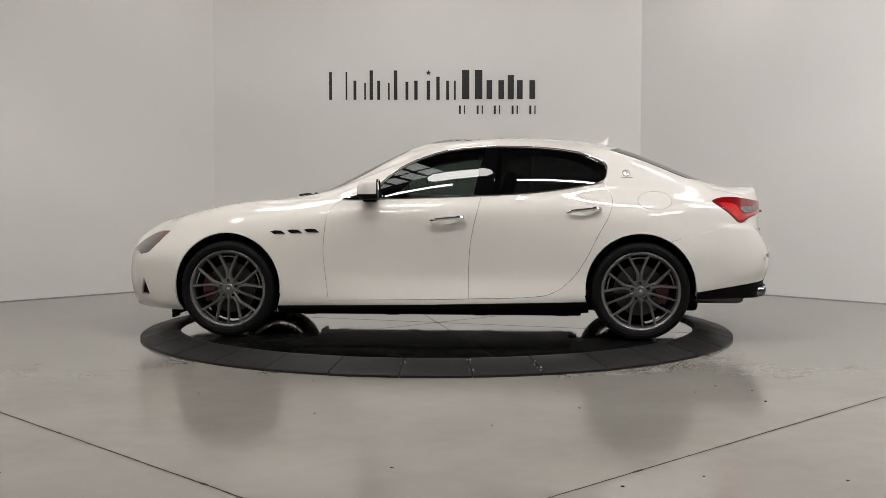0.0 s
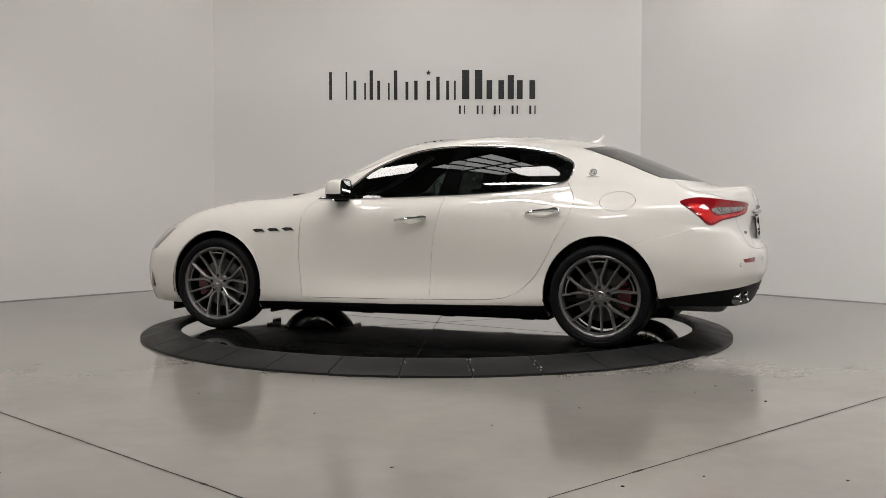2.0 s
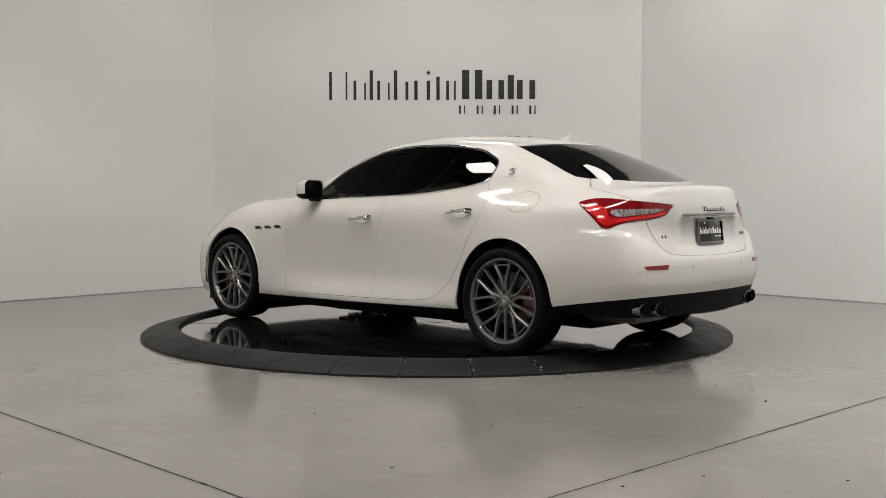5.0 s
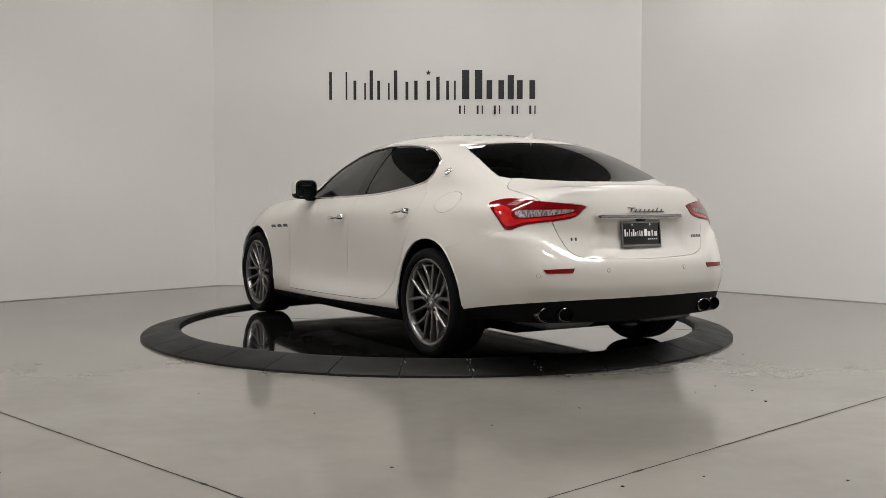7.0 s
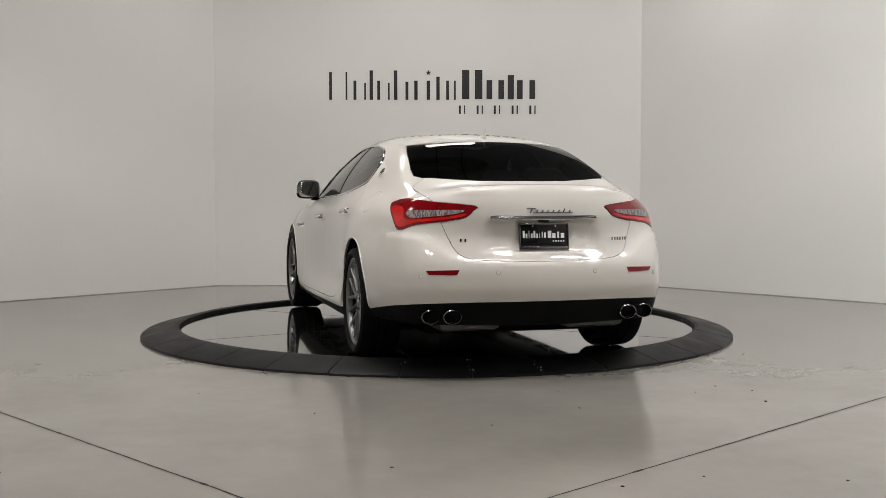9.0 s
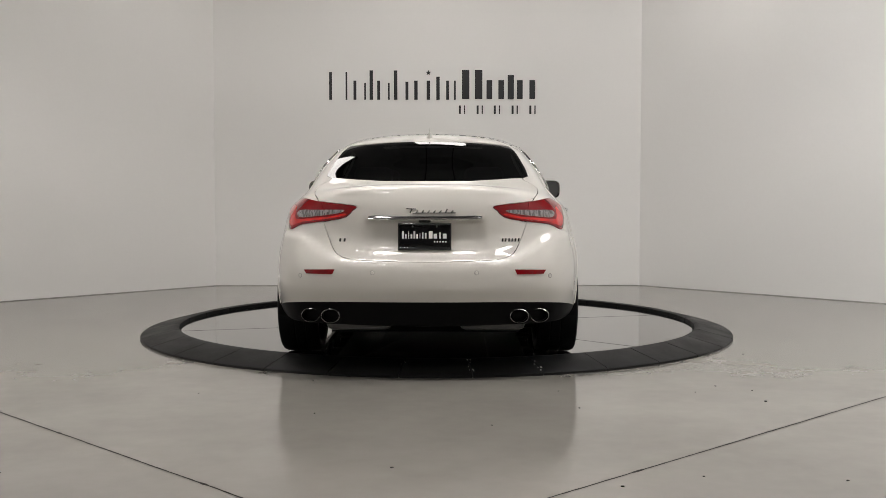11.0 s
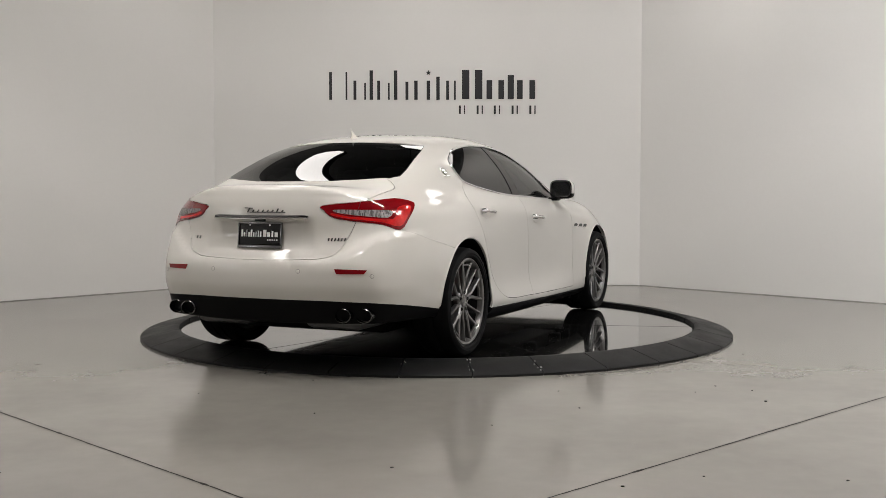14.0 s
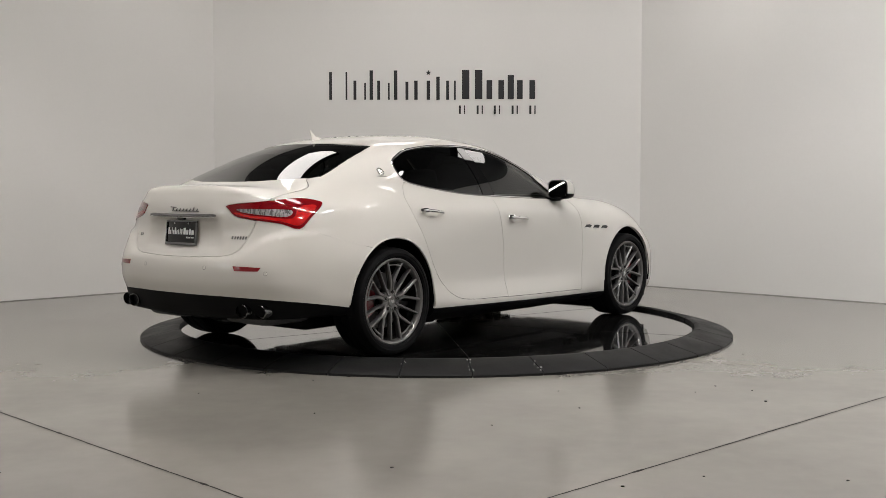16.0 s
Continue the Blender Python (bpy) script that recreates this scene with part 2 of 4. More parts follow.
def build_turntable():
    ring = empty("turntable_ring", "dark rubber ramp ring of separate plates round the turning disc", "turntable")
    joints = 33
    gap = 0.0035
    for k in range(joints):
        a0 = radians(-95.65 + k * 360 / joints)
        a1 = a0 + 2 * math.pi / joints
        bm = bmesh.new()
        prof = [(DISC_R + 0.012, FLOOR_Z), (DISC_R + 0.012, 0.022), (DISC_R + 0.03, 0.030), (DISC_R + 0.06, 0.028),
                (RING_R - 0.01, FLOOR_Z + 0.022), (RING_R, FLOOR_Z + 0.014), (RING_R, FLOOR_Z)]
        n = 8
        rows = []
        for i in range(n + 1):
            rows.append([bm.verts.new((r * math.cos(a0 + (gap / r) + (a1 - a0 - 2 * gap / r) * i / n),
                                       r * math.sin(a0 + (gap / r) + (a1 - a0 - 2 * gap / r) * i / n), z)) for r, z in prof])
        for i in range(n):
            for j in range(len(prof) - 1):
                bm.faces.new((rows[i][j], rows[i + 1][j], rows[i + 1][j + 1], rows[i][j + 1]))
        bm.faces.new(rows[0])
        bm.faces.new(rows[-1][::-1])
        bmesh.ops.recalc_face_normals(bm, faces=bm.faces)
        part("ramp_plate", bm, RAMP, ring)
    bm = lathe(bmesh.new(), [(RING_R - 0.02, FLOOR_Z + 0.003), (DISC_R + 0.02, FLOOR_Z + 0.003), (DISC_R + 0.02, FLOOR_Z + 0.001), (RING_R - 0.02, FLOOR_Z + 0.001)], 96, "z", close=True)
    part("underlay", bm, JOINT, ring)
    disc = empty("turntable_disc", "black mirror-polished turning disc with thin plate seams", "turntable")
    bm = lathe(bmesh.new(), [(0.0005, FLOOR_Z + 0.01), (DISC_R, FLOOR_Z + 0.01), (DISC_R, -0.006), (DISC_R - 0.004, -0.002), (0.0005, -0.002)], 128, "z")
    part("plate", bm, DISC, disc, smooth=20)
    for a in (46, 106, 166):
        m = pose(0, 0, 0, 0, 0, a)
        part("seam", box(bmesh.new(), -DISC_R + 0.01, DISC_R - 0.01, -0.002, 0.002, -0.003, -0.0012, m=m), JOINT, disc, "thin seam between plates")
    return disc


disc = build_turntable()


def build_debris():
    """Small dark flecks on the floor in front of the ring."""
    bm = bmesh.new()
    rnd = random.Random(5)
    spots = [(0.68, -2.75), (-0.62, -3.35), (1.75, -3.05), (1.05, -4.55), (2.1, -1.4), (2.9, 0.6), (1.6, -2.6)] + [(rnd.uniform(-3, 3), rnd.uniform(-5, -2.6)) for _ in range(16)]
    for x, y in spots:
        if math.hypot(x, y) < RING_R + 0.05:
            continue
        r = rnd.uniform(.004, .009)
        k = rnd.randint(5, 7)
        pts = [(x + r * rnd.uniform(.5, 1.2) * math.cos(2 * math.pi * i / k), y + r * rnd.uniform(.5, 1.2) * math.sin(2 * math.pi * i / k)) for i in range(k)]
        prism(bm, pts, FLOOR_Z, FLOOR_Z + rnd.uniform(.002, .005))
    thing("floor_debris", bm, JOINT, "scattered small dark flecks on the polished floor", "debris", kind="stuff", smooth=0)


build_debris()


def build_chips():
    """Pale chips knocked off the ramp plates' edges beside two joints."""
    bm = bmesh.new()
    rnd = random.Random(8)
    slope = (FLOOR_Z + 0.022 - 0.028) / (RING_R - 0.07 - DISC_R)
    for ang, n in ((-84.74, 9), (-73.83, 6), (-95.65, 3)):
        for _ in range(n):
            r = rnd.uniform(DISC_R + 0.07, RING_R - 0.02)
            a = radians(ang) + rnd.choice((-1, 1)) * rnd.uniform(.006, .016) / r
            z = 0.028 + slope * (r - DISC_R - 0.06)
            size = rnd.uniform(.003, .008)
            pts = [(r * math.cos(a) + size * rnd.uniform(.4, 1.1) * math.cos(q), r * math.sin(a) + size * rnd.uniform(.8, 2.0) * math.sin(q)) for q in np.linspace(0, 2 * math.pi, 6, endpoint=False)]
            prism(bm, pts, z - .002, z + .0025)
    thing("ramp_chips", bm, WHITECHIP, "pale chips along the joints of the rubber ramp plates", "debris", kind="stuff", smooth=0)


build_chips()


# ---- overhead light ----
def octagon(hx, hy, c=0.42):
    return [(hx, hy * c), (hx * (1 - 0.45 * c), hy), (-hx * (1 - 0.45 * c), hy), (-hx, hy * c), (-hx, -hy * c), (-hx * (1 - 0.45 * c), -hy), (hx * (1 - 0.45 * c), -hy), (hx, -hy * c)]


def build_softbox(x, y, z, hx, hy, glow, rx=0.0, rz=0.0):
    lamp = empty("softbox", "octagonal lit softbox hung under the dark ceiling", "ceiling light", "softboxes over the turntable")
    lamp.matrix_world = pose(x, y, z, rx, 0, rz)
    part("diffuser", prism(bmesh.new(), octagon(hx, hy), 0.0, 0.01), glow, lamp, "glowing white diffuser", smooth=0)
    part("housing", prism(bmesh.new(), octagon(hx + 0.03, hy + 0.03), 0.012, 0.16), TRIM, lamp, "black housing", smooth=0)
    for sx in (-1, 1):
        part("hanger", tube(bmesh.new(), [(sx * hx * 0.6, 0, 0.16), (sx * hx * 0.6, 0, (WALL_TOP - z + .01) / math.cos(radians(rx)))], 0.012), TRIM, lamp)
    return lamp


for bx, by, turn, lean, glow in ((-0.25, -2.02, 0, 0, SOFTBOX), (2.75, -0.5, -45, 34, SOFTBOX), (2.72, 2.35, -45, 0, SOFTBOX_REAR), (-1.92, 2.2, 45, 0, SOFTBOX_REAR),
                                 (-2.0, -0.65, -35, 0, SOFTBOX), (0.1, 2.75, 0, 0, SOFTBOX_REAR)):
    build_softbox(bx, by, 4.15, 0.45 if by > 0 else 0.40, 0.40 if by > 0 else 0.30, glow, rx=lean, rz=turn)
# two unseen fill lamps, added to lift the right and left walls
build_softbox(3.4, -2.8, 4.15, 0.60, 0.45, FILL_COOL, rx=38, rz=-45)
build_softbox(-3.4, -2.6, 4.15, 0.45, 0.40, SOFTBOX, rx=38, rz=45)


def build_strip_light(x, y, half=1.1, z=6.2):
    row = empty("strip_light", "white fluorescent strip light under the dark ceiling", "ceiling light", "strip lights over the hall")
    row.location = (x, y, z)
    part("lamp_tube", box(bmesh.new(), -half, half, -.12, .12, -.05, 0), TUBE, row, "glowing white tube", smooth=0)
    part("channel", box(bmesh.new(), -half - .03, half + .03, -.15, .15, .004, .06), TRIM, row, smooth=0)
    for hx in (-half * .7, half * .7):
        part("hanger", tube(bmesh.new(), [(hx, 0, .06), (hx, 0, WALL_TOP - z)], .008), TRIM, row)
    return row


for row_x, row_y, half in ((-1.8, -4.1, 1.1), (1.4, -4.1, 1.1), (4.7, -4.1, 1.1), (-2.2, -8.2, 0.75), (3.6, -8.2, 0.75)):
    build_strip_light(row_x, row_y, half)


# ---- a daylit window in the side of the hall ----
def build_opening(name, w, h, panes, sill):
    """A frame round bright panes, standing in the plane y = 0 of its own space and facing +y."""
    ob = empty(name, kind="structure")
    bm = bmesh.new()
    for x0, x1, z0, z1 in ((-w / 2 - .08, -w / 2, sill, sill + h), (w / 2, w / 2 + .08, sill, sill + h), (-w / 2 - .08, w / 2 + .08, sill + h, sill + h + .08)):
        box(bm, x0, x1, 0.0, .05, z0, z1)
    for k in range(1, panes):
        x = -w / 2 + w * k / panes
        box(bm, x - .05, x + .05, 0.0, .05, sill, sill + h)
    part("frame", bm, TRIM, ob, smooth=0)
    for k in range(panes):
        x0, x1 = -w / 2 + w * k / panes + .06, -w / 2 + w * (k + 1) / panes - .06
        part("pane", box(bmesh.new(), x0, x1, .010, .016, sill + .06, sill + h - .06), DAYLIGHT, ob, smooth=0)
    return ob


def build_skylight(x, y, hx, hy):
    """A barred daylit pane in the roof, its frame hanging under the ceiling."""
    ob = empty("window_2", kind="structure")
    ob.matrix_world = pose(x, y, WALL_TOP, 0, 0, 18)
    bm = bmesh.new()
    for x0, x1, y0, y1 in ((-hx - .1, -hx, -hy - .1, hy + .1), (hx, hx + .1, -hy - .1, hy + .1), (-hx, hx, -hy - .1, -hy), (-hx, hx, hy, hy + .1)):
        box(bm, x0, x1, y0, y1, -.14, -.002)
    part("frame", bm, TRIM, ob, smooth=0)
    for k in (-1, 0, 1):
        part("bar", box(bmesh.new(), hx * k * .5 - .035, hx * k * .5 + .035, -hy, hy, -.10, -.03), TRIM, ob, smooth=0)
    part("bar", box(bmesh.new(), -hx, hx, -.06, .06, -.13, -.105), TRIM, ob, smooth=0)
    part("pane", box(bmesh.new(), -hx + .004, hx - .004, -hy + .004, hy - .004, -.016, -.008), DAYLIGHT, ob, "bright daylit roof pane", smooth=0)


build_skylight(-1.7, -1.9, 0.75, 0.95)
build_opening("window_1", 1.2, 0.9, 2, 1.1).matrix_world = pose(OUT_L + 0.004, -4.6, 0, 0, 0, -90)
# ---- the car's skin: loops from the nose along one side to the tail, rising to the roof ----
LOOPS = []


def loop(*pts):
    LOOPS.append(pts)


# under edge
loop((2.40, 0, .22), (2.36, .45, .21), (2.15, .78, .20), (1.9, .88, .19), (1.5, .88, .19), (1.1, .88, .18), (.5, .88, .18),
     (-.3, .88, .18), (-1.0, .88, .19), (-1.5, .88, .22), (-2.0, .86, .27), (-2.33, .74, .27), (-2.42, .4, .26), (-2.43, 0, .26))
# sill and lower bumper edge
loop((2.45, 0, .33), (2.40, .45, .32), (2.19, .79, .29), (1.9, .92, .25), (1.5, .93, .24), (1.1, .945, .235), (.5, .968, .24),
     (-.3, .973, .25), (-1.0, .97, .27), (-1.5, .95, .30), (-1.95, .92, .355), (-2.34, .785, .42), (-2.47, .42, .42), (-2.50, 0, .42))
# lower doors
loop((2.46, 0, .45), (2.41, .45, .45), (2.21, .79, .45), (1.9, .93, .45), (1.5, .965, .45), (1.1, .957, .45), (.5, .932, .42),
     (-.3, .928, .42), (-1.0, .942, .44), (-1.5, .965, .47), (-1.97, .93, .50), (-2.36, .778, .53), (-2.488, .42, .53), (-2.522, 0, .53))
# waist
loop((2.45, 0, .60), (2.39, .45, .60), (2.19, .77, .60), (1.9, .925, .60), (1.5, .968, .62), (1.1, .955, .62), (.5, .930, .62),
     (-.3, .926, .63), (-1.0, .938, .64), (-1.5, .97, .65), (-1.97, .93, .65), (-2.352, .775, .645), (-2.485, .42, .645), (-2.516, 0, .645))
# upper waist
loop((2.40, 0, .70), (2.34, .42, .70), (2.15, .69, .70), (1.9, .855, .74), (1.5, .935, .79), (1.1, .940, .79), (.5, .935, .79),
     (-.3, .931, .80), (-1.0, .930, .82), (-1.5, .945, .84), (-1.97, .885, .84), (-2.265, .785, .83), (-2.425, .42, .80), (-2.455, 0, .79))
# shoulder
loop((2.31, 0, .79), (2.25, .36, .79), (2.08, .61, .795), (1.85, .775, .85), (1.5, .865, .905), (1.1, .90, .90), (.5, .925, .91),
     (-.3, .925, .93), (-1.0, .905, .95), (-1.5, .895, .97), (-1.97, .855, .96), (-2.24, .757, .945), (-2.43, .42, .93), (-2.465, 0, .92))
# window base and deck edge
loop((2.15, 0, .86), (2.08, .33, .86), (1.95, .54, .875), (1.8, .67, .912), (1.45, .76, .975), (1.1, .80, .99), (.55, .87, 1.0),
     (-.3, .87, 1.025), (-1.0, .845, 1.065), (-1.5, .80, 1.07), (-1.95, .77, 1.04), (-2.20, .69, 1.04), (-2.39, .42, 1.077), (-2.42, 0, 1.087))
# inner bonnet and deck
loop((1.72, 0, .957), (1.68, .3, .957), (1.6, .46, .962), (1.5, .55, .978), (1.3, .63, 1.0), (1.05, .70, 1.015), (.60, .838, 1.035),
     (-.3, .853, 1.065), (-1.0, .822, 1.12), (-1.5, .755, 1.147), (-1.85, .70, 1.125), (-2.08, .61, 1.094), (-2.2, .36, 1.10), (-2.22, 0, 1.106))
# foot of the windscreen and rear screen
loop((1.05, 0, 1.018), (1.04, .25, 1.018), (1.01, .42, 1.02), (.97, .53, 1.025), (.90, .61, 1.037), (.80, .675, 1.065), (.5, .786, 1.12),
     (-.3, .793, 1.18), (-1.0, .775, 1.21), (-1.4, .705, 1.236), (-1.7, .648, 1.212), (-1.92, .545, 1.163), (-2.04, .3, 1.145), (-2.07, 0, 1.15))
# middle of the glass
loop((.60, 0, 1.222), (.595, .25, 1.22), (.575, .42, 1.21), (.55, .52, 1.20), (.51, .585, 1.195), (.42, .635, 1.215), (.23, .695, 1.265),
     (-.3, .706, 1.30), (-1.0, .695, 1.31), (-1.32, .648, 1.308), (-1.52, .595, 1.297), (-1.66, .50, 1.278), (-1.74, .28, 1.265), (-1.76, 0, 1.27))
# roof edge
loop((.25, 0, 1.392), (.245, .22, 1.39), (.23, .38, 1.382), (.205, .47, 1.372), (.15, .53, 1.374), (.05, .56, 1.385), (-.12, .58, 1.405),
     (-.45, .595, 1.42), (-.85, .588, 1.412), (-1.12, .56, 1.395), (-1.25, .51, 1.395), (-1.33, .415, 1.40), (-1.37, .24, 1.41), (-1.38, 0, 1.415))
# roof
loop((.0, 0, 1.465), (-.01, .13, 1.463), (-.03, .24, 1.456), (-.06, .3, 1.45), (-.12, .35, 1.447), (-.2, .37, 1.45), (-.35, .39, 1.456),
     (-.5, .395, 1.464), (-.7, .39, 1.464), (-.87, .365, 1.458), (-.95, .315, 1.457), (-1.0, .25, 1.458), (-1.02, .13, 1.461), (-1.03, 0, 1.463))
# roof's middle line
loop(*[(-.2 - .55 * k / 13, 0, 1.480 - .004 * abs(k - 6) / 8) for k in range(14)])


def spline(P, n, mirror_ends):
    """Chord-weighted cubic through the rows of P (k, ..., 3), n steps to a span."""
    if mirror_ends:
        f = np.array([1.0, -1.0, 1.0])
        P = np.concatenate([P[1:2] * f, P, P[-2:-1] * f])
    else:
        P = np.concatenate([2 * P[0:1] - P[1:2], P, 2 * P[-1:] - P[-2:-1]])
    d = np.maximum(np.linalg.norm(np.diff(P, axis=0), axis=-1, keepdims=True), 1e-4)
    d = np.broadcast_to(np.mean(d, axis=tuple(range(1, d.ndim)), keepdims=True), d.shape) ** 0.75
    out = []
    for i in range(1, len(P) - 2):
        p0, p1, p2, p3 = P[i - 1], P[i], P[i + 1], P[i + 2]
        d0, d1, d2 = d[i - 1], d[i], d[i + 1]
        m1 = d1 * ((p1 - p0) / d0 - (p2 - p0) / (d0 + d1) + (p2 - p1) / d1)
        m2 = d1 * ((p2 - p1) / d1 - (p3 - p1) / (d1 + d2) + (p3 - p2) / d2)
        for k in range(n):
            t = k / n
            out.append((2 * t ** 3 - 3 * t ** 2 + 1) * p1 + (t ** 3 - 2 * t ** 2 + t) * m1 + (-2 * t ** 3 + 3 * t ** 2) * p2 + (t ** 3 - t ** 2) * m2)
    out.append(P[-2])
    return np.array(out)


def skin_grid(nu=12, nv=8, smooth=14):
    P = np.array(LOOPS, dtype=float)                     # (loops, stations, 3)
    P[-2:, :, 2] += 0.008
    G = spline(P, nv, False)                             # up
    G = spline(G.transpose(1, 0, 2), nu, True).transpose(1, 0, 2)
    f = np.array([1.0, -1.0, 1.0])
    for _ in range(smooth):
        E = np.concatenate([G[:, 1:2] * f, G, G[:, -2:-1] * f], axis=1)
        H = G.copy()
        H[1:-1] = 0.5 * G[1:-1] + 0.125 * (E[1:-1, 2:] + E[1:-1, :-2] + G[2:] + G[:-2])
        G = H
    # the shallow recess round the number plate
    def ease(v):
        v = np.clip(v, 0, 1)
        return v * v * (3 - 2 * v)
    y, z = np.abs(G[..., 1]), G[..., 2]
    half = .30 + .12 * (.92 - z) / .2 * .35
    dip = ease((half + .035 - y) / .035) * ease((z - .695) / .03) * ease((.915 - z) / .018) * (G[..., 0] < -2.2)
    G[..., 0] += .016 * dip
    # the bumper's shelf under the boot lid, sweeping up to the lamps' corners
    edge = .676 + .155 * ease((y - .44) / .34)
    shelf = .015 * ease((edge - z) / .022) * ease((z - .40) / .12) * ease((-1.98 - G[..., 0]) / .18)
    out = np.stack([G[..., 0] + 1.3, G[..., 1]], axis=-1)
    G[..., :2] += shelf[..., None] * out / np.linalg.norm(out, axis=-1, keepdims=True).clip(.1)
    # the raised lip along the boot lid's trailing edge
    lip = np.exp(-((G[..., 0] + 2.40 - .10 * y * y) / .032) ** 2) * ease((z - 1.035) / .03) * ease((.68 - y) / .12)
    G[..., 2] += .012 * lip
    G[..., 0] -= .010 * lip
    G[:, 0, 1] = 0
    G[:, -1, 1] = 0
    return G


# ---- wall sign: a company's mark, drawn as plain black shapes ----
def build_sign():
    sign = empty("wall_sign", "black raised company mark of plain shapes on the white wall", "sign")
    sign.location = (0, BACK_Y, 0)
    X = lambda p: -1.285 + (p - 578) * .006576
    Z = lambda p: 2.469 - (p - 124) * .00653

    def add(name, pts_list):
        bm = bmesh.new()
        for pts in pts_list:
            prism(bm, [(X(u), Z(v)) for u, v in pts], 0.002, 0.009, m=pose(0, 0, 0, 90, 0, 0))
        bmesh.ops.recalc_face_normals(bm, faces=bm.faces)
        part(name, bm, SIGN, sign, smooth=0)

    bar = lambda u0, u1, v0, v1: [(u0, v0), (u1, v0), (u1, v1), (u0, v1)]

    # slim bars, then bold ones
    for u, top, w in ((585, 128, 5), (613, 128, 3), (628, 143, 5), (646, 147, 3), (657, 125, 6), (670, 143, 5), (688, 147, 3), (700, 125, 6), (720, 145, 5), (736, 143, 6),
                      (758, 143, 6), (775, 136, 6), (792, 143, 5), (805, 143, 3)):
        add("mark_bar", [bar(u - w / 2, u + w / 2, top, 177)])
    add("mark_star", [[(758 + r * math.sin(math.pi * k / 5), 129 - r * math.cos(math.pi * k / 5)) for k, r in enumerate((5, 2) * 5)]])
    for u, top, w in ((824, 124, 13), (847, 124, 13), (866, 142, 10), (887, 142, 10), (904, 133, 11), (920, 142, 10), (942, 142, 10)):
        add("mark_block", [bar(u - w / 2, u + w / 2, top, 175.5)])
    for u in (812, 843.5, 874, 905.5, 937):
        add("small_mark", [bar(u, u + 3.5, 187, 202), bar(u + 9, u + 11, 187, 202)])
    return sign


build_sign()
GRID = skin_grid()
R2 = math.sqrt(0.5)


# ---- cutting the skin into panels along outlines drawn on it from the side, above, behind or the rear corner ----
def side(p):
    return p.x, p.z


def above(p):
    return p.x, p.y


def behind(p):
    return p.y, p.z


def corner(p):
    return (p.x + p.y) * R2, p.z


AXES = {side: (Vector((1, 0, 0)), Vector((0, 0, 1)), Vector((0, 1, 0))), above: (Vector((1, 0, 0)), Vector((0, 1, 0)), Vector((0, 0, 1))),
        behind: (Vector((0, 1, 0)), Vector((0, 0, 1)), Vector((1, 0, 0))), corner: (Vector((R2, R2, 0)), Vector((0, 0, 1)), Vector((R2, -R2, 0)))}


def rounded(pts, n=4, closed=True):
    """A smooth outline through points."""
    P = [np.array(p, dtype=float) for p in pts]
    k = len(P)
    out = []
    for i in range(k if closed else k - 1):
        p0, p1, p2, p3 = (P[(i + j) % k] if closed else P[min(max(i + j, 0), k - 1)] for j in (-1, 0, 1, 2))
        for s in range(n):
            t = s / n
            out.append(tuple(0.5 * (2 * p1 + (p2 - p0) * t + (2 * p0 - 5 * p1 + 4 * p2 - p3) * t * t + (3 * p1 - p0 - 3 * p2 + p3) * t ** 3)))
    if not closed:
        out.append(tuple(P[-1]))
    return out


def circle(cx, cz, rx, rz, n=40):
    return [(cx + rx * math.cos(2 * math.pi * i / n), cz + rz * math.sin(2 * math.pi * i / n)) for i in range(n)]


def inside(poly, u, v):
    hit = False
    j = len(poly) - 1
    for i in range(len(poly)):
        (x0, y0), (x1, y1) = poly[i], poly[j]
        if (y0 > v) != (y1 > v) and u < (x1 - x0) * (v - y0) / (y1 - y0) + x0:
            hit = not hit
        j = i
    return hit


def imprint(bm, poly, view, ok):
    e0, e1, ax = AXES[view]
    us, vs = [p[0] for p in poly], [p[1] for p in poly]
    m = 0.12
    cand = set()
    for f in bm.faces:
        c = f.calc_center_median()
        u, v = view(c)
        if min(us) - m < u < max(us) + m and min(vs) - m < v < max(vs) + m and ok(c):
            cand.add(f)
    for i in range(len(poly)):
        a, b = poly[i], poly[(i + 1) % len(poly)]
        du, dv = b[0] - a[0], b[1] - a[1]
        ln = math.hypot(du, dv)
        if ln < 1e-5:
            continue
        near = []
        for f in cand:
            if not f.is_valid:
                continue
            q = [view(w.co) for w in f.verts]
            s = [((x - a[0]) * dv - (y - a[1]) * du) / ln for x, y in q]
            if min(s) > -1e-5 or max(s) < 1e-5:
                continue
            t = [((x - a[0]) * du + (y - a[1]) * dv) / ln for x, y in q]
            if max(t) < -1e-4 or min(t) > ln + 1e-4:
                continue
            near.append(f)
        if not near:
            continue
        geom = list(near) + list({e for f in near for e in f.edges}) + list({w for f in near for w in f.verts})
        r = bmesh.ops.bisect_plane(bm, geom=geom, dist=1e-5, plane_co=e0 * a[0] + e1 * a[1], plane_no=(e0 * dv - e1 * du).normalized())
        for g in r["geom_cut"]:
            if isinstance(g, bmesh.types.BMEdge):
                cand.update(g.link_faces)
        cand = {f for f in cand if f.is_valid}


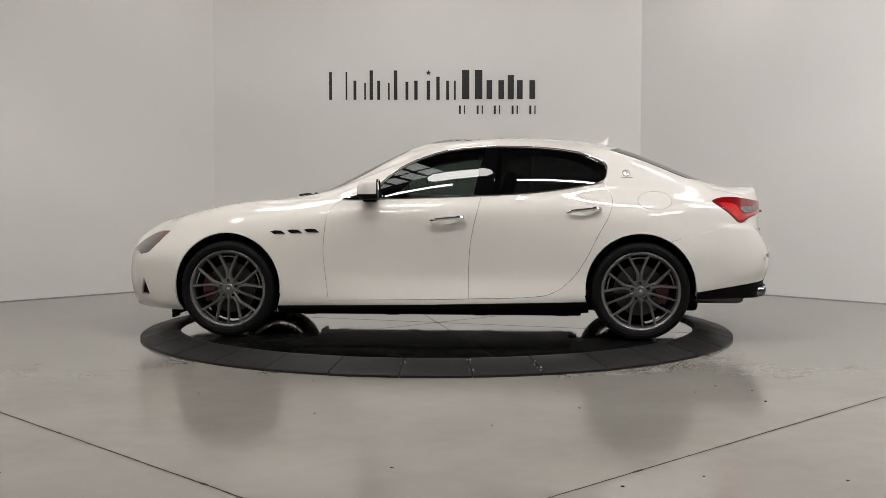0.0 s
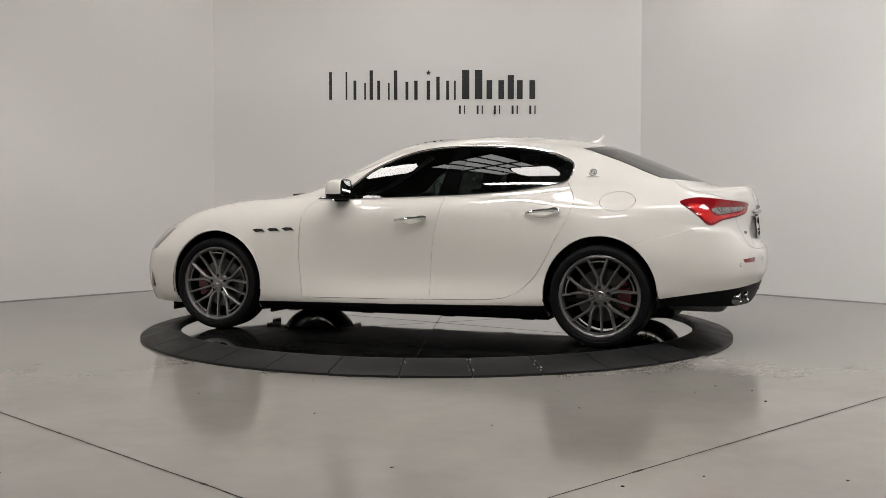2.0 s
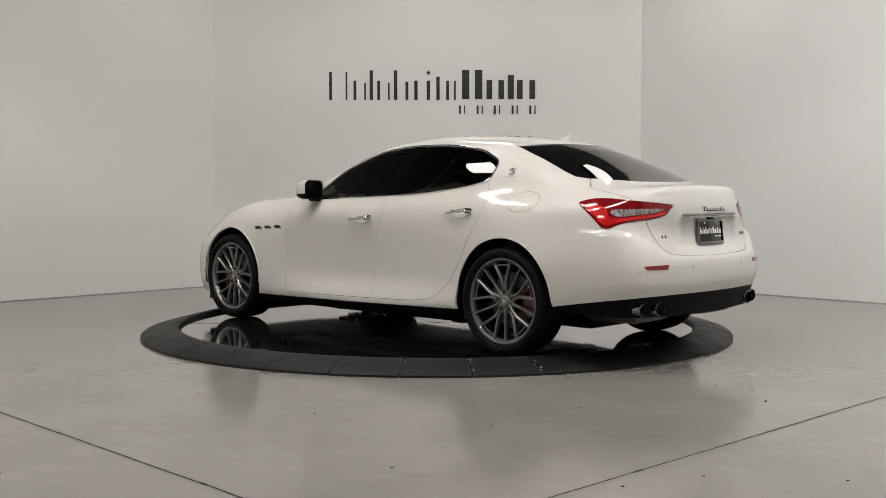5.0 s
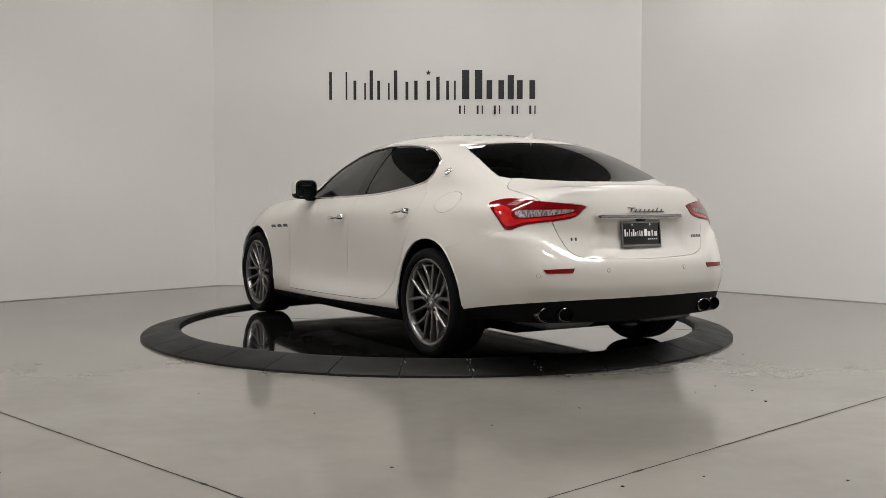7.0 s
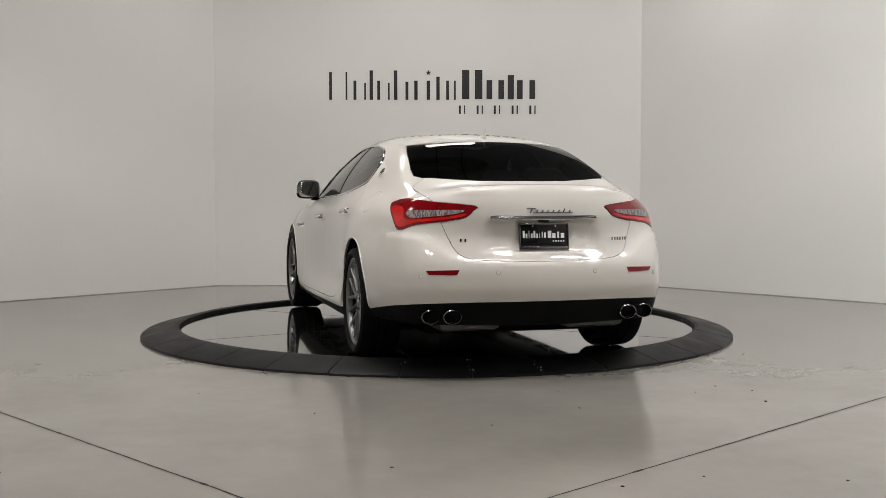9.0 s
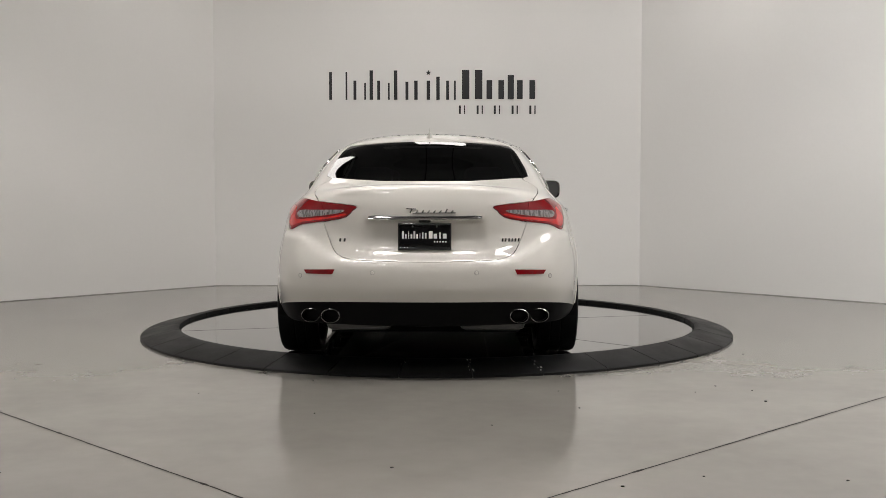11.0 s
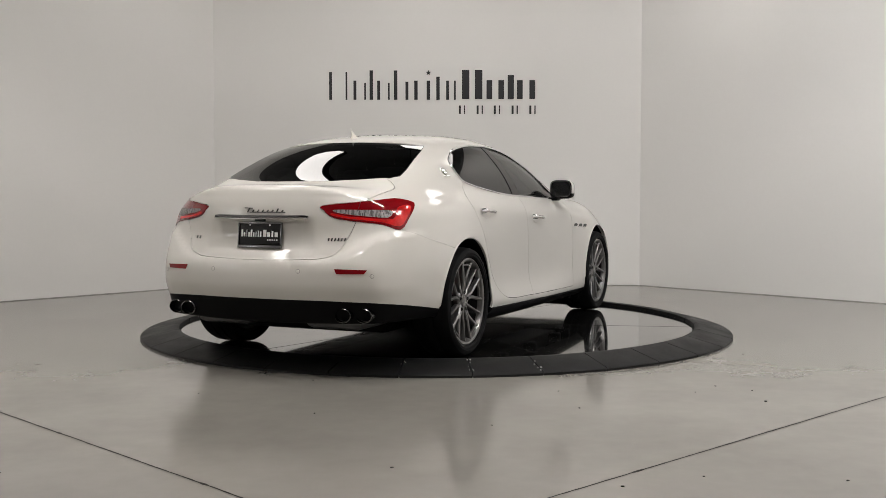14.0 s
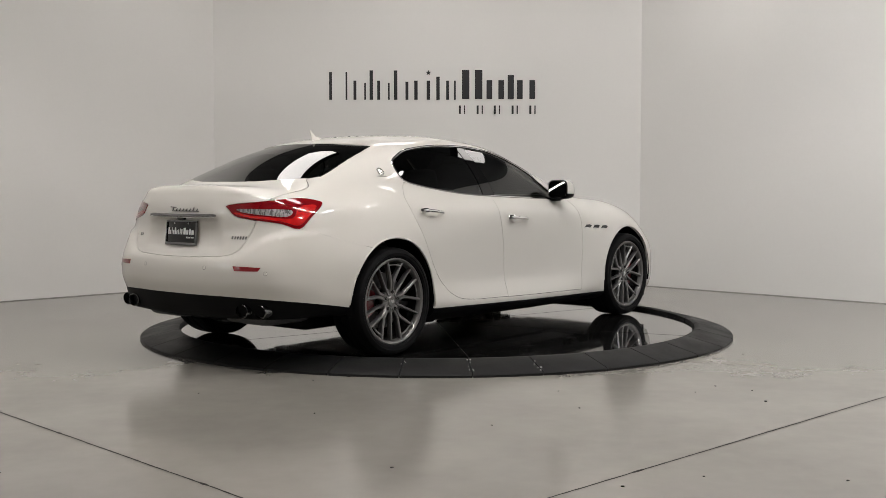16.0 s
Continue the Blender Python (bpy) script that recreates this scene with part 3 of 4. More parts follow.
ARCH_F, ARCH_R = circle(1.50, .37, .396, .398, 56), circle(-1.497, .37, .396, .40, 56)
DLO = rounded([(.66, 1.004), (.52, 1.048), (.413, 1.095), (.286, 1.208), (.121, 1.297), (-.087, 1.364), (-.34, 1.393), (-.55, 1.397), (-.80, 1.388),
               (-1.05, 1.354), (-1.175, 1.311), (-1.255, 1.268), (-1.266, 1.206), (-1.234, 1.14), (-1.12, 1.108), (-.962, 1.082), (-.75, 1.056), (-.555, 1.041),
               (-.35, 1.032), (.06, 1.017), (.4, 1.007)], 3)
PILLAR = [(-.395, 1.42), (-.341, 1.227), (-.295, 1.02), (-.445, 1.02), (-.44, 1.062), (-.482, 1.42)]
B_GAP = [(-.357, 1.03), (-.33, .92), (-.305, .818), (-.283, .70), (-.273, .594), (-.268, .44), (-.269, .293)]
DOOR_F = rounded([(.66, 1.004), (.72, .96), (.751, .918), (.772, .85), (.781, .774), (.789, .68), (.789, .59), (.772, .43), (.750, .276)], 3, False) + \
    [(.4, .281), (0, .287), (-.269, .293)] + rounded(B_GAP[::-1], 3, False)[1:] + [(.06, 1.017), (.4, 1.007)]
DOOR_R = rounded(B_GAP, 3, False) + rounded([(-.269, .296), (-.6, .302), (-.80, .318), (-.90, .352), (-.962, .396), (-1.042, .477), (-1.12, .60), (-1.2, .761),
                                             (-1.262, .87), (-1.289, .941), (-1.298, .99), (-1.289, 1.042), (-1.242, 1.127)], 3, False)[1:] + [(-1.12, 1.108), (-.962, 1.082), (-.75, 1.056), (-.555, 1.041)]
FUEL = circle(-1.601, 1.0, .121, .066, 28)
SKIRT = [(1.13, .231), (0.0, .250), (-1.13, .276), (-1.13, 0), (1.13, 0)]
VALANCE = [(-1.85, .340), (-1.902, .348), (-2.05, .372), (-2.218, .397), (-2.40, .42), (-2.477, .428), (-2.7, .426), (-2.7, 0), (-1.85, 0)]
HEADLAMP = [(2.33, .635), (2.218, .712), (2.14, .748), (2.066, .768), (1.985, .772), (2.02, .735), (2.068, .682), (2.141, .612), (2.219, .594)]
INTAKE = [(2.175, .426), (2.122, .30), (2.21, .302)]
SCREEN = rounded([(1.02, -.3), (1.03, 0), (1.01, .27), (.97, .45), (.89, .585), (.70, .59), (.5, .555), (.33, .50), (.215, .44), (.23, .25), (.24, 0), (.24, -.3)], 3)
BACKLIGHT = [(-1.42, -.05), (-1.42, .06), (-1.405, .21), (-1.377, .37), (-1.34, .48), (-1.30, .545), (-1.42, .575), (-1.58, .602), (-1.76, .630), (-1.855, .636),
             (-1.92, .60), (-2.01, .45), (-2.09, .26), (-2.118, .10), (-2.122, -.05)]
TAIL = rounded([(-.852, .984), (-.874, 1.008), (-.991, 1.026), (-1.185, 1.008), (-1.418, .985), (-1.416, .958), (-1.375, .918), (-1.272, .895), (-1.095, .872), (-.986, .840), (-.914, .912)], 3)
TAIL_CLEAR = rounded([(-1.035, .953), (-1.2, .958), (-1.36, .960), (-1.345, .944), (-1.27, .931), (-1.2, .924), (-1.06, .914)], 3)
TAIL_SPLIT = [(-1.188, 1.05), (-1.235, .95), (-1.285, .85), (-1.60, .85), (-1.60, 1.05)]
LID = rounded([(0, .661), (.113, .662), (.30, .667), (.428, .675), (.505, .70), (.547, .755), (.604, .901), (.633, 1.006), (.67, 1.05), (.684, 1.085), (.64, 1.12), (.60, 1.14)], 3, False) + [(.6, 1.3), (-.1, 1.3), (-.1, .661)]
BUMPER = [(-1.60, .68), (-1.75, .721), (-1.96, .773), (-2.193, .839), (-2.28, .92), (-2.8, .95), (-2.8, .2), (-1.60, .2)]
HOOD = rounded([(1.10, -.3), (1.11, 0), (1.09, .33), (1.0, .60), (1.3, .645), (1.6, .60), (1.9, .49), (2.06, .33), (2.12, 0), (2.12, -.3)], 3)

SUNROOF = rounded([(.08, -.1), (.08, .1), (.05, .34), (-.05, .40), (-.40, .41), (-.48, .34), (-.50, .1), (-.50, -.1)], 3)

rear = lambda c: c.x < -1.85
RULES = [("void", ARCH_F, side, lambda c: c.y > .5), ("void", ARCH_R, side, lambda c: c.y > .5),
         ("screen", SCREEN, above, lambda c: c.z > 1.0), ("backlight", BACKLIGHT, above, lambda c: c.z > 1.1 and c.x < -1.2),
         ("dlo", DLO, side, lambda c: c.y > .5 and c.z > .98), ("tail", TAIL, corner, rear), ("headlamp", HEADLAMP, side, lambda c: c.x > 1.9 and c.y > .3),
         ("intake", INTAKE, side, lambda c: c.x > 1.9 and c.y > .6), ("skirt", SKIRT, side, lambda c: abs(c.x) < 1.3), ("valance", VALANCE, side, lambda c: c.x < -1.8 and c.z < .6),
         ("door_f", DOOR_F, side, lambda c: c.y > .7), ("door_r", DOOR_R, side, lambda c: c.y > .6), ("fuel", FUEL, side, lambda c: c.y > .6),
         ("lid", LID, behind, rear), ("bumper", BUMPER, side, lambda c: c.x < -1.5 and c.z < 1.0), ("hood", HOOD, above, lambda c: c.x > .9 and c.z > .7), ("sunroof", SUNROOF, above, lambda c: c.z > 1.3)]
TAIL_GLOW = rounded([(-.885, .975), (-.93, .984), (-.995, .965), (-1.03, .904), (-1.2, .914), (-1.29, .921), (-1.37, .940), (-1.372, .928), (-1.272, .907), (-1.095, .886), (-.99, .860), (-.93, .915)], 3)
EXTRA = [("glow", TAIL_GLOW, corner, rear), ("pillar", PILLAR, side, lambda c: c.y > .5 and c.z > .98), ("clear", TAIL_CLEAR, corner, rear), ("split", TAIL_SPLIT, corner, lambda c: rear(c) and .8 < c.z < 1.06)]


def cut_skin():
    bm = bmesh.new()
    vs = [[bm.verts.new(p) for p in row] for row in GRID]
    for i in range(len(vs) - 1):
        for j in range(len(vs[0]) - 1):
            bm.faces.new((vs[i][j], vs[i][j + 1], vs[i + 1][j + 1], vs[i + 1][j]))
    bmesh.ops.remove_doubles(bm, verts=bm.verts, dist=0.0004)
    bmesh.ops.recalc_face_normals(bm, faces=bm.faces)
    if sum(f.normal.y for f in bm.faces) < 0:
        bmesh.ops.reverse_faces(bm, faces=bm.faces)
    for _, poly, view, ok in RULES + EXTRA:
        imprint(bm, poly, view, ok)
    bm.normal_update()
    groups = {}
    for f in bm.faces:
        c = f.calc_center_median()
        kind = "body"
        for name, poly, view, ok in RULES:
            if ok(c) and inside(poly, *view(c)):
                kind = name
                break
        if kind in ("dlo", "tail"):
            for name, poly, view, ok in EXTRA:
                if (kind == "dlo") == (name == "pillar") and not (name == "clear" and "glow" in kind) and ok(c) and inside(poly, *view(c)):
                    kind += "_" + name
            if kind == "dlo":
                kind += "_front" if c.x > -.37 else "_rear"
        groups.setdefault(kind, []).append(f)
    out = {}
    for kind, faces in groups.items():
        idx, co, no, fs = {}, [], [], []
        for f in faces:
            row = []
            for v in f.verts:
                if v not in idx:
                    idx[v] = len(co)
                    co.append(v.co.copy())
                    no.append(v.normal.copy())
                row.append(idx[v])
            fs.append(row)
        out[kind] = (co, no, fs)
    bm.free()
    return out


SKIN = cut_skin()


def true_glass(kinds, axis):
    """Lays the panes of these pieces on one even curve, as pressed glass has: height over the plan, or depth over the side view."""
    a, b, c = (0, 1, 2) if axis == 2 else (0, 2, 1)
    P = np.array([tuple(v) for k in kinds for v in SKIN[k][0]])
    mid = P.mean(axis=0)

    def terms(u, v):
        if axis == 2:
            return np.stack([np.ones_like(u), u, u * u, u ** 3, v * v, u * v * v], axis=-1)
        return np.stack([np.ones_like(u), u, v, u * u, u * v, v * v, u ** 3, u * u * v, u ** 4], axis=-1)

    def plan(Q):
        return Q[:, a] - mid[a], Q[:, b] - (0 if axis == 2 else mid[b])

    k, *_ = np.linalg.lstsq(terms(*plan(P)), P[:, c], rcond=None)
    for kind in kinds:
        co, no, fs = SKIN[kind]
        Q = np.array([tuple(v) for v in co])
        u, v = plan(Q)
        Q[:, c] = terms(u, v) @ k
        e = 1e-4
        du, dv = (terms(u + e, v) @ k - Q[:, c]) / e, (terms(u, v + e) @ k - Q[:, c]) / e
        N = np.zeros_like(Q)
        N[:, a], N[:, b], N[:, c] = -du, -dv, 1
        SKIN[kind] = ([Vector(q) for q in Q], [Vector(n).normalized() for n in N], fs)


true_glass(["backlight"], 2)
true_glass(["dlo_front", "dlo_rear", "dlo_pillar"], 1)


def panel(kinds, sides=(1,), gap=0.0018, depth=0.016, lift=0.0, right_too=()):
    """A panel from cut pieces of the skin: a narrow gap round it and its edge folded inwards."""
    bm = bmesh.new()
    for sy in sides:
        for kind in list(kinds) + (list(right_too) if sy < 0 else []):
            co, no, fs = SKIN[kind]
            vs = [bm.verts.new(((c + n * lift).x, (c + n * lift).y * sy, (c + n * lift).z)) for c, n in zip(co, no)]
            for f in fs:
                q = [vs[i] for i in f]
                bm.faces.new(q if sy > 0 else q[::-1])
    bmesh.ops.remove_doubles(bm, verts=bm.verts, dist=0.0002)
    bm.normal_update()
    edges = [e for e in bm.edges if len(e.link_faces) == 1]
    if gap:
        move = {}
        for e in edges:
            f = e.link_faces[0]
            d = f.calc_center_median() - (e.verts[0].co + e.verts[1].co) / 2
            t = (e.verts[1].co - e.verts[0].co)
            if t.length < 1e-6:
                continue
            t.normalize()
            d = d - t * d.dot(t)
            if d.length > 1e-6:
                for v in e.verts:
                    move[v] = move.get(v, Vector()) + d.normalized()
        for v, d in move.items():
            if d.length > 1e-6:
                v.co += d.normalized() * gap
    if depth:
        normals = {v: v.normal.copy() for e in edges for v in e.verts}
        r = bmesh.ops.extrude_edge_only(bm, edges=edges)
        new_v = [g for g in r["geom"] if isinstance(g, bmesh.types.BMVert)]
        old = {}
        for v in new_v:
            for e in v.link_edges:
                o = e.other_vert(v)
                if o in normals:
                    old[v] = normals[o]
        for v in new_v:
            if v in old:
                v.co -= old[v] * depth
    return bm


# the left half of the uncut skin, to lay small things on
def half_tree():
    from mathutils.bvhtree import BVHTree
    h, w = GRID.shape[:2]
    verts = [Vector(p) for p in GRID.reshape(-1, 3)]
    polys = [(i * w + j, i * w + j + 1, (i + 1) * w + j + 1, (i + 1) * w + j) for i in range(h - 1) for j in range(w - 1)]
    return BVHTree.FromPolygons(verts, polys)


TREE = half_tree()


def on_skin(view, u, v, out=0.0):
    """The point of the left half's skin that lies at (u, v) as seen from outside, raised by out."""
    e0, e1, ax = AXES[view]
    src = {side: Vector((0, 3, 0)), above: Vector((0, 0, 3)), behind: Vector((-5, 0, 0)), corner: Vector((-4 * R2, 4 * R2, 0))}[view]
    p = e0 * u + e1 * v + src
    if view is behind:
        p.y = abs(p.y)
    loc, no, _, _ = TREE.ray_cast(p, -src.normalized())
    if loc is None:
        loc, no, _, _ = TREE.find_nearest(p - src)
    if no.dot(src) < 0:
        no = -no
    loc = loc + no * out
    if view is behind and u < 0:
        loc.y *= -1
    return loc


def strip(view, low, high, n, sy=1, out=0.004, sink=0.006):
    """A thin plate laid on the skin between two lines of (u, v)."""
    def along(pts, t):
        k = t * (len(pts) - 1)
        i = min(int(k), len(pts) - 2)
        return [pts[i][a] + (pts[i + 1][a] - pts[i][a]) * (k - i) for a in (0, 1)]
    bm = bmesh.new()
    rows = []
    for lift in (out, -sink):
        for line in (low, high):
            r = []
            for i in range(n + 1):
                p = on_skin(view, *along(line, i / n), lift)
                r.append(bm.verts.new((p.x, p.y * sy, p.z)))
            rows.append(r)
    a, b, c, d = rows
    for i in range(n):
        bm.faces.new((a[i], a[i + 1], b[i + 1], b[i]))
        bm.faces.new((a[i], c[i], c[i + 1], a[i + 1]))
        bm.faces.new((b[i], b[i + 1], d[i + 1], d[i]))
    bm.faces.new((a[0], b[0], d[0], c[0]))
    bm.faces.new((a[-1], c[-1], d[-1], b[-1]))
    bmesh.ops.recalc_face_normals(bm, faces=bm.faces)
    return bm


def mirrored(bm):
    for v in bm.verts:
        v.co.y *= -1
    bmesh.ops.reverse_faces(bm, faces=bm.faces)
    return bm


# ---- wheels ----
def spoke_mesh(turn, line, w_hub, w_rim, y_hub=-0.030, y_rim=-0.010):
    """A chamfered bar along a line of (radius, sideways) points, turned round the axle."""
    bm = bmesh.new()
    rows = []
    rim = line[-1][0]
    c, s = math.cos(radians(turn)), math.sin(radians(turn))
    for i, (r, u) in enumerate(line):
        a, b = line[max(i - 1, 0)], line[min(i + 1, len(line) - 1)]
        d = Vector((b[0] - a[0], b[1] - a[1])).normalized()
        t = (r - line[0][0]) / (rim - line[0][0])
        w = (w_hub + (w_rim - w_hub) * t) / 2
        y = y_hub + (y_rim - y_hub) * t ** 1.5
        row = []
        for k, h in ((-1, -.034), (-1, -.007), (-.5, 0.0), (.5, 0.0), (1, -.007), (1, -.034)):
            p, q = r - d.y * w * k, u + d.x * w * k
            row.append(bm.verts.new((p * c - q * s, y + h, p * s + q * c)))
        rows.append(row)
    for i in range(len(rows) - 1):
        for j in range(6):
            bm.faces.new((rows[i][j], rows[i][(j + 1) % 6], rows[i + 1][(j + 1) % 6], rows[i + 1][j]))
    bm.faces.new(rows[0])
    bm.faces.new(rows[-1])
    bmesh.ops.recalc_face_normals(bm, faces=bm.faces)
    return bm


def build_wheel(parent):
    """A wheel about its own axle (y outwards): outer face at y = 0."""
    w = part("wheel", lathe(bmesh.new(), [(.253, -.040), (.256, -.022), (.264, -.006), (.275, .0), (.283, -.003), (.285, -.012), (.285, -.040)], 72),
             RIMGREY, parent, "graphite grey multi-spoke alloy wheel")
    part("rim_barrel", lathe(bmesh.new(), [(.262, -.215), (.258, -.10), (.246, -.09), (.258, -.06), (.260, -.041), (.285, -.041), (.285, -.215)], 64), BARREL, w, "dark inner barrel")
    tyre = [(.276, -.232), (.285, -.240), (.318, -.248), (.338, -.243), (.349, -.225), (.352, -.19), (.3525, -.165), (.346, -.162), (.346, -.156), (.353, -.153), (.3535, -.12), (.3535, -.10),
            (.347, -.097), (.347, -.091), (.353, -.088), (.352, -.05), (.349, -.018), (.340, .004), (.328, .012), (.315, .0145), (.312, .012), (.298, .011), (.288, .004), (.284, -.006), (.276, -.012)]
    part("tyre", lathe(bmesh.new(), tyre, 88), RUBBER, w, "black low-profile tyre")
    for k in range(5):
        a = 90 + 72 * k
        for sgn in (-1, 1):       # a stem that forks into two prongs
            fork = [(.045, sgn * .010), (.085, sgn * .0095), (.118, sgn * .0105), (.136, sgn * .0155), (.165, sgn * .028), (.215, sgn * .051), (.258, sgn * .072)]
            part("spoke", spoke_mesh(a, fork, .023, .0185), RIMGREY, w)
        part("spoke", spoke_mesh(a + 36, [(.045, 0), (.10, 0), (.16, 0), (.22, 0), (.268, 0)], .019, .0125), RIMGREY, w)
        arch = [(.238 * math.cos(radians(a + d)), -.020, .238 * math.sin(radians(a + d))) for d in range(-14, 15, 4)]
        part("rim_web", tube(bmesh.new(), arch, .0055, 6), RIMGREY, w)
        nut = lathe(bmesh.new(), [(.0005, -.024), (.009, -.0235), (.0115, -.027), (.0115, -.055)], 12, m=pose(.060 * math.cos(radians(a)), 0, .060 * math.sin(radians(a))))
        part("wheel_nut", nut, GLOSSBLACK, w)
    part("hub", lathe(bmesh.new(), [(.0005, -.026), (.030, -.026), (.034, -.029), (.036, -.034), (.074, -.036), (.080, -.045), (.080, -.07), (.0005, -.07)], 40), RIMGREY, w)
    bm = box(bmesh.new(), -.004, .004, -.0262, -.0235, -.015, .017)
    for sx in (-1, 1):
        box(bm, -.003, .003, -.0262, -.0235, -.012, .012, m=pose(sx * .007, 0, .003, 0, -sx * 25, 0))
    part("cap_badge", bm, CHROME, w)
    return w


# ---- car ----
def build_car():
    car = empty("car", "white four-door saloon with dark tinted glass on graphite wheels", "car")
    part("body_shell", panel(["body"], (1, -1), right_too=["fuel"]), PAINT, car, "pearl white painted shell", smooth=38)
    part("bonnet", panel(["hood"], (1, -1)), PAINT, car, smooth=38)
    lid = part("boot_lid", panel(["lid"], (1, -1), gap=0.0032), PAINT, car, smooth=38)
    bumper = part("rear_bumper", panel(["bumper"], (1, -1), gap=0.0008), PAINT, car, smooth=38)
    valance = part("rear_valance", panel(["valance"], (1, -1), gap=0.0, depth=0.03), TRIM, car, "matt black lower valance", smooth=38)
    for v in valance.data.vertices:      # the lower edge runs level, a little higher at the corners
        v.co.z = max(v.co.z, .278 + .02 * min(1.0, abs(v.co.y) / .8))
    part("sunroof", panel(["sunroof"], (1, -1), gap=0.002, depth=0.008, lift=-0.002), GLOSSBLACK, car, "dark glass roof panel", smooth=38)
    for sy in (1, -1):
        rim = [on_skin(above, u, abs(v), -.003) for u, v in SUNROOF if v > -.02]
        part("sunroof_seal", tube(bmesh.new(), [(p.x, p.y * sy, p.z) for p in rim], .0032, 6), PAINT, car)
    part("windscreen", panel(["screen"], (1, -1), gap=0, depth=0.005, lift=-0.004), GLASS, car, "tinted glass", smooth=40)
    part("rear_window", panel(["backlight"], (1, -1), gap=0, depth=0.005, lift=-0.003), REARGLASS, car, "dark tinted glass", smooth=40)
    for sy in (1, -1):
        part("side_skirt", panel(["skirt"], (sy,), gap=0, depth=0.03, lift=0.006), TRIM, car, "black sill trim", smooth=38)
        if sy > 0:
            part("fuel_flap", panel(["fuel"], (sy,), gap=0.0012), PAINT, car, smooth=38)
        part("bumper_intake", panel(["intake"], (sy,), gap=0, depth=0.03, lift=-0.02), TRIM, car)
        part("headlamp", panel(["headlamp"], (sy,), gap=0.001, depth=0.01), HEADLENS, car, "smoked lens with amber edge")
        part("amber_edge", strip(side, [(2.085, .665), (1.985, .768)], [(2.11, .69), (2.03, .768)], 5, sy, out=.003), AMBER, car, "amber side marker")
        # tail lamps: one piece on the body, one on the boot lid
        out = part("tail_lamp", panel(["tail"], (sy,), gap=0.0012, depth=0.02, lift=0.004), REDLENS, car, "red lamp with clear strip", smooth=45)
        part("clear_strip", panel(["tail_clear"], (sy,), gap=0, depth=0.006, lift=0.0035), CLEARLENS, out, "clear ribbed strip", smooth=45)
        part("lamp_core", panel(["tail_glow"], (sy,), gap=0, depth=0.003, lift=0.0045), REDCORE, out, "brighter red reflector", smooth=45)
        inn = part("tail_lamp", panel(["tail_split"], (sy,), gap=0.0012, depth=0.02, lift=0.004), REDLENS, car, "red lamp with clear strip", smooth=45)
        part("clear_strip", panel(["tail_clear_split"], (sy,), gap=0, depth=0.006, lift=0.0035), CLEARLENS, inn, "clear ribbed strip", smooth=45)
        part("lamp_core", panel(["tail_glow_split"], (sy,), gap=0, depth=0.003, lift=0.0045), REDCORE, inn, "brighter red reflector", smooth=45)
        # doors
        for kind, glass, name, hx, hz in (("door_f", "dlo_front", "front_door", -.116, .868), ("door_r", "dlo_rear", "rear_door", -1.093, .922)):
            door = part(name, panel([kind], (sy,)), PAINT, car, smooth=38)
            part("window_pane", panel([glass], (sy,), gap=0, depth=0.004, lift=-0.006), GLASS if kind == "door_f" else REARGLASS, door, "dark tinted glass", smooth=45)
            door_handle(door, hx, hz, sy)
        part("centre_pillar", panel(["dlo_pillar"], (sy,), gap=0, depth=0.008, lift=-0.003), PILLARBLACK, car, "black pillar", smooth=45)
        # chrome line round the side windows
        line = [on_skin(side, u, v, 0.001) for u, v in DLO]
        bm = tube(bmesh.new(), [(p.x, p.y * sy, p.z) for p in line], 0.0070, 8, closed=True)
        part("window_trim", bm, CHROME, car, "thin chrome window surround")
        wing_mirror(car, sy)
        # side vents
        for k in range(3):
            x0, z0 = 1.178 - k * .1235, .772 + k * .0065
            lo = [(x0 - .028, z0 - .016), (x0 - .112, z0 - .014)]
            hi = [(x0, z0 + .002), (x0 - .03, z0 + .010), (x0 - .080, z0 + .009)]
            v = part("side_vent", strip(side, lo, hi, 4, sy, out=0.002), GLOSSBLACK, car, "black gill vent with bright edge")
            part("vent_edge", strip(side, [(x0 - .035, z0 - .017), (x0 - .116, z0 - .017)], [(x0 - .075, z0 - .011), (x0 - .108, z0 - .012)], 3, sy, out=0.005), CHROME, v)
        # rolled lips of the wheel arches
        for arch in (ARCH_F, ARCH_R):
            pts = [on_skin(side, u, v, -.001) for u, v in arch if v > .30]
            k = max(range(len(pts)), key=lambda i: (pts[i] - pts[i - 1]).length)
            pts = pts[k:] + pts[:k]
            part("arch_lip", tube(bmesh.new(), [(p.x, p.y * sy, p.z) for p in pts], .006, 6), PAINT, car)
        # soft fold where the bumper meets the wing
        seam = [on_skin(side, u, v, -.0022) for u, v in rounded([(-1.775, .727), (-1.96, .773), (-2.193, .839)], 8, False)]
        part("bumper_fold", tube(bmesh.new(), [(p.x, p.y * sy, p.z) for p in seam], .0026, 6), PAINT, car)
        # badge on the rear pillar
        pts = [on_skin(side, -1.405 + .024 * math.cos(a), 1.197 + .022 * math.sin(a), .003) for a in np.linspace(0, 2 * math.pi, 20, endpoint=False)]
        em = part("pillar_badge", tube(bmesh.new(), [(p.x, p.y * sy, p.z) for p in pts], .0035, 6, closed=True), CHROME, car, "small chrome badge")
        for k in (-1, 0, 1):
            pts = [on_skin(side, -1.405 + k * .010 + d * .006, 1.197 + d * .014, .003) for d in (-1, 0, 1)]
            part("badge_bar", tube(bmesh.new(), [(p.x, p.y * sy, p.z) for p in pts], .003, 6), CHROME, em)
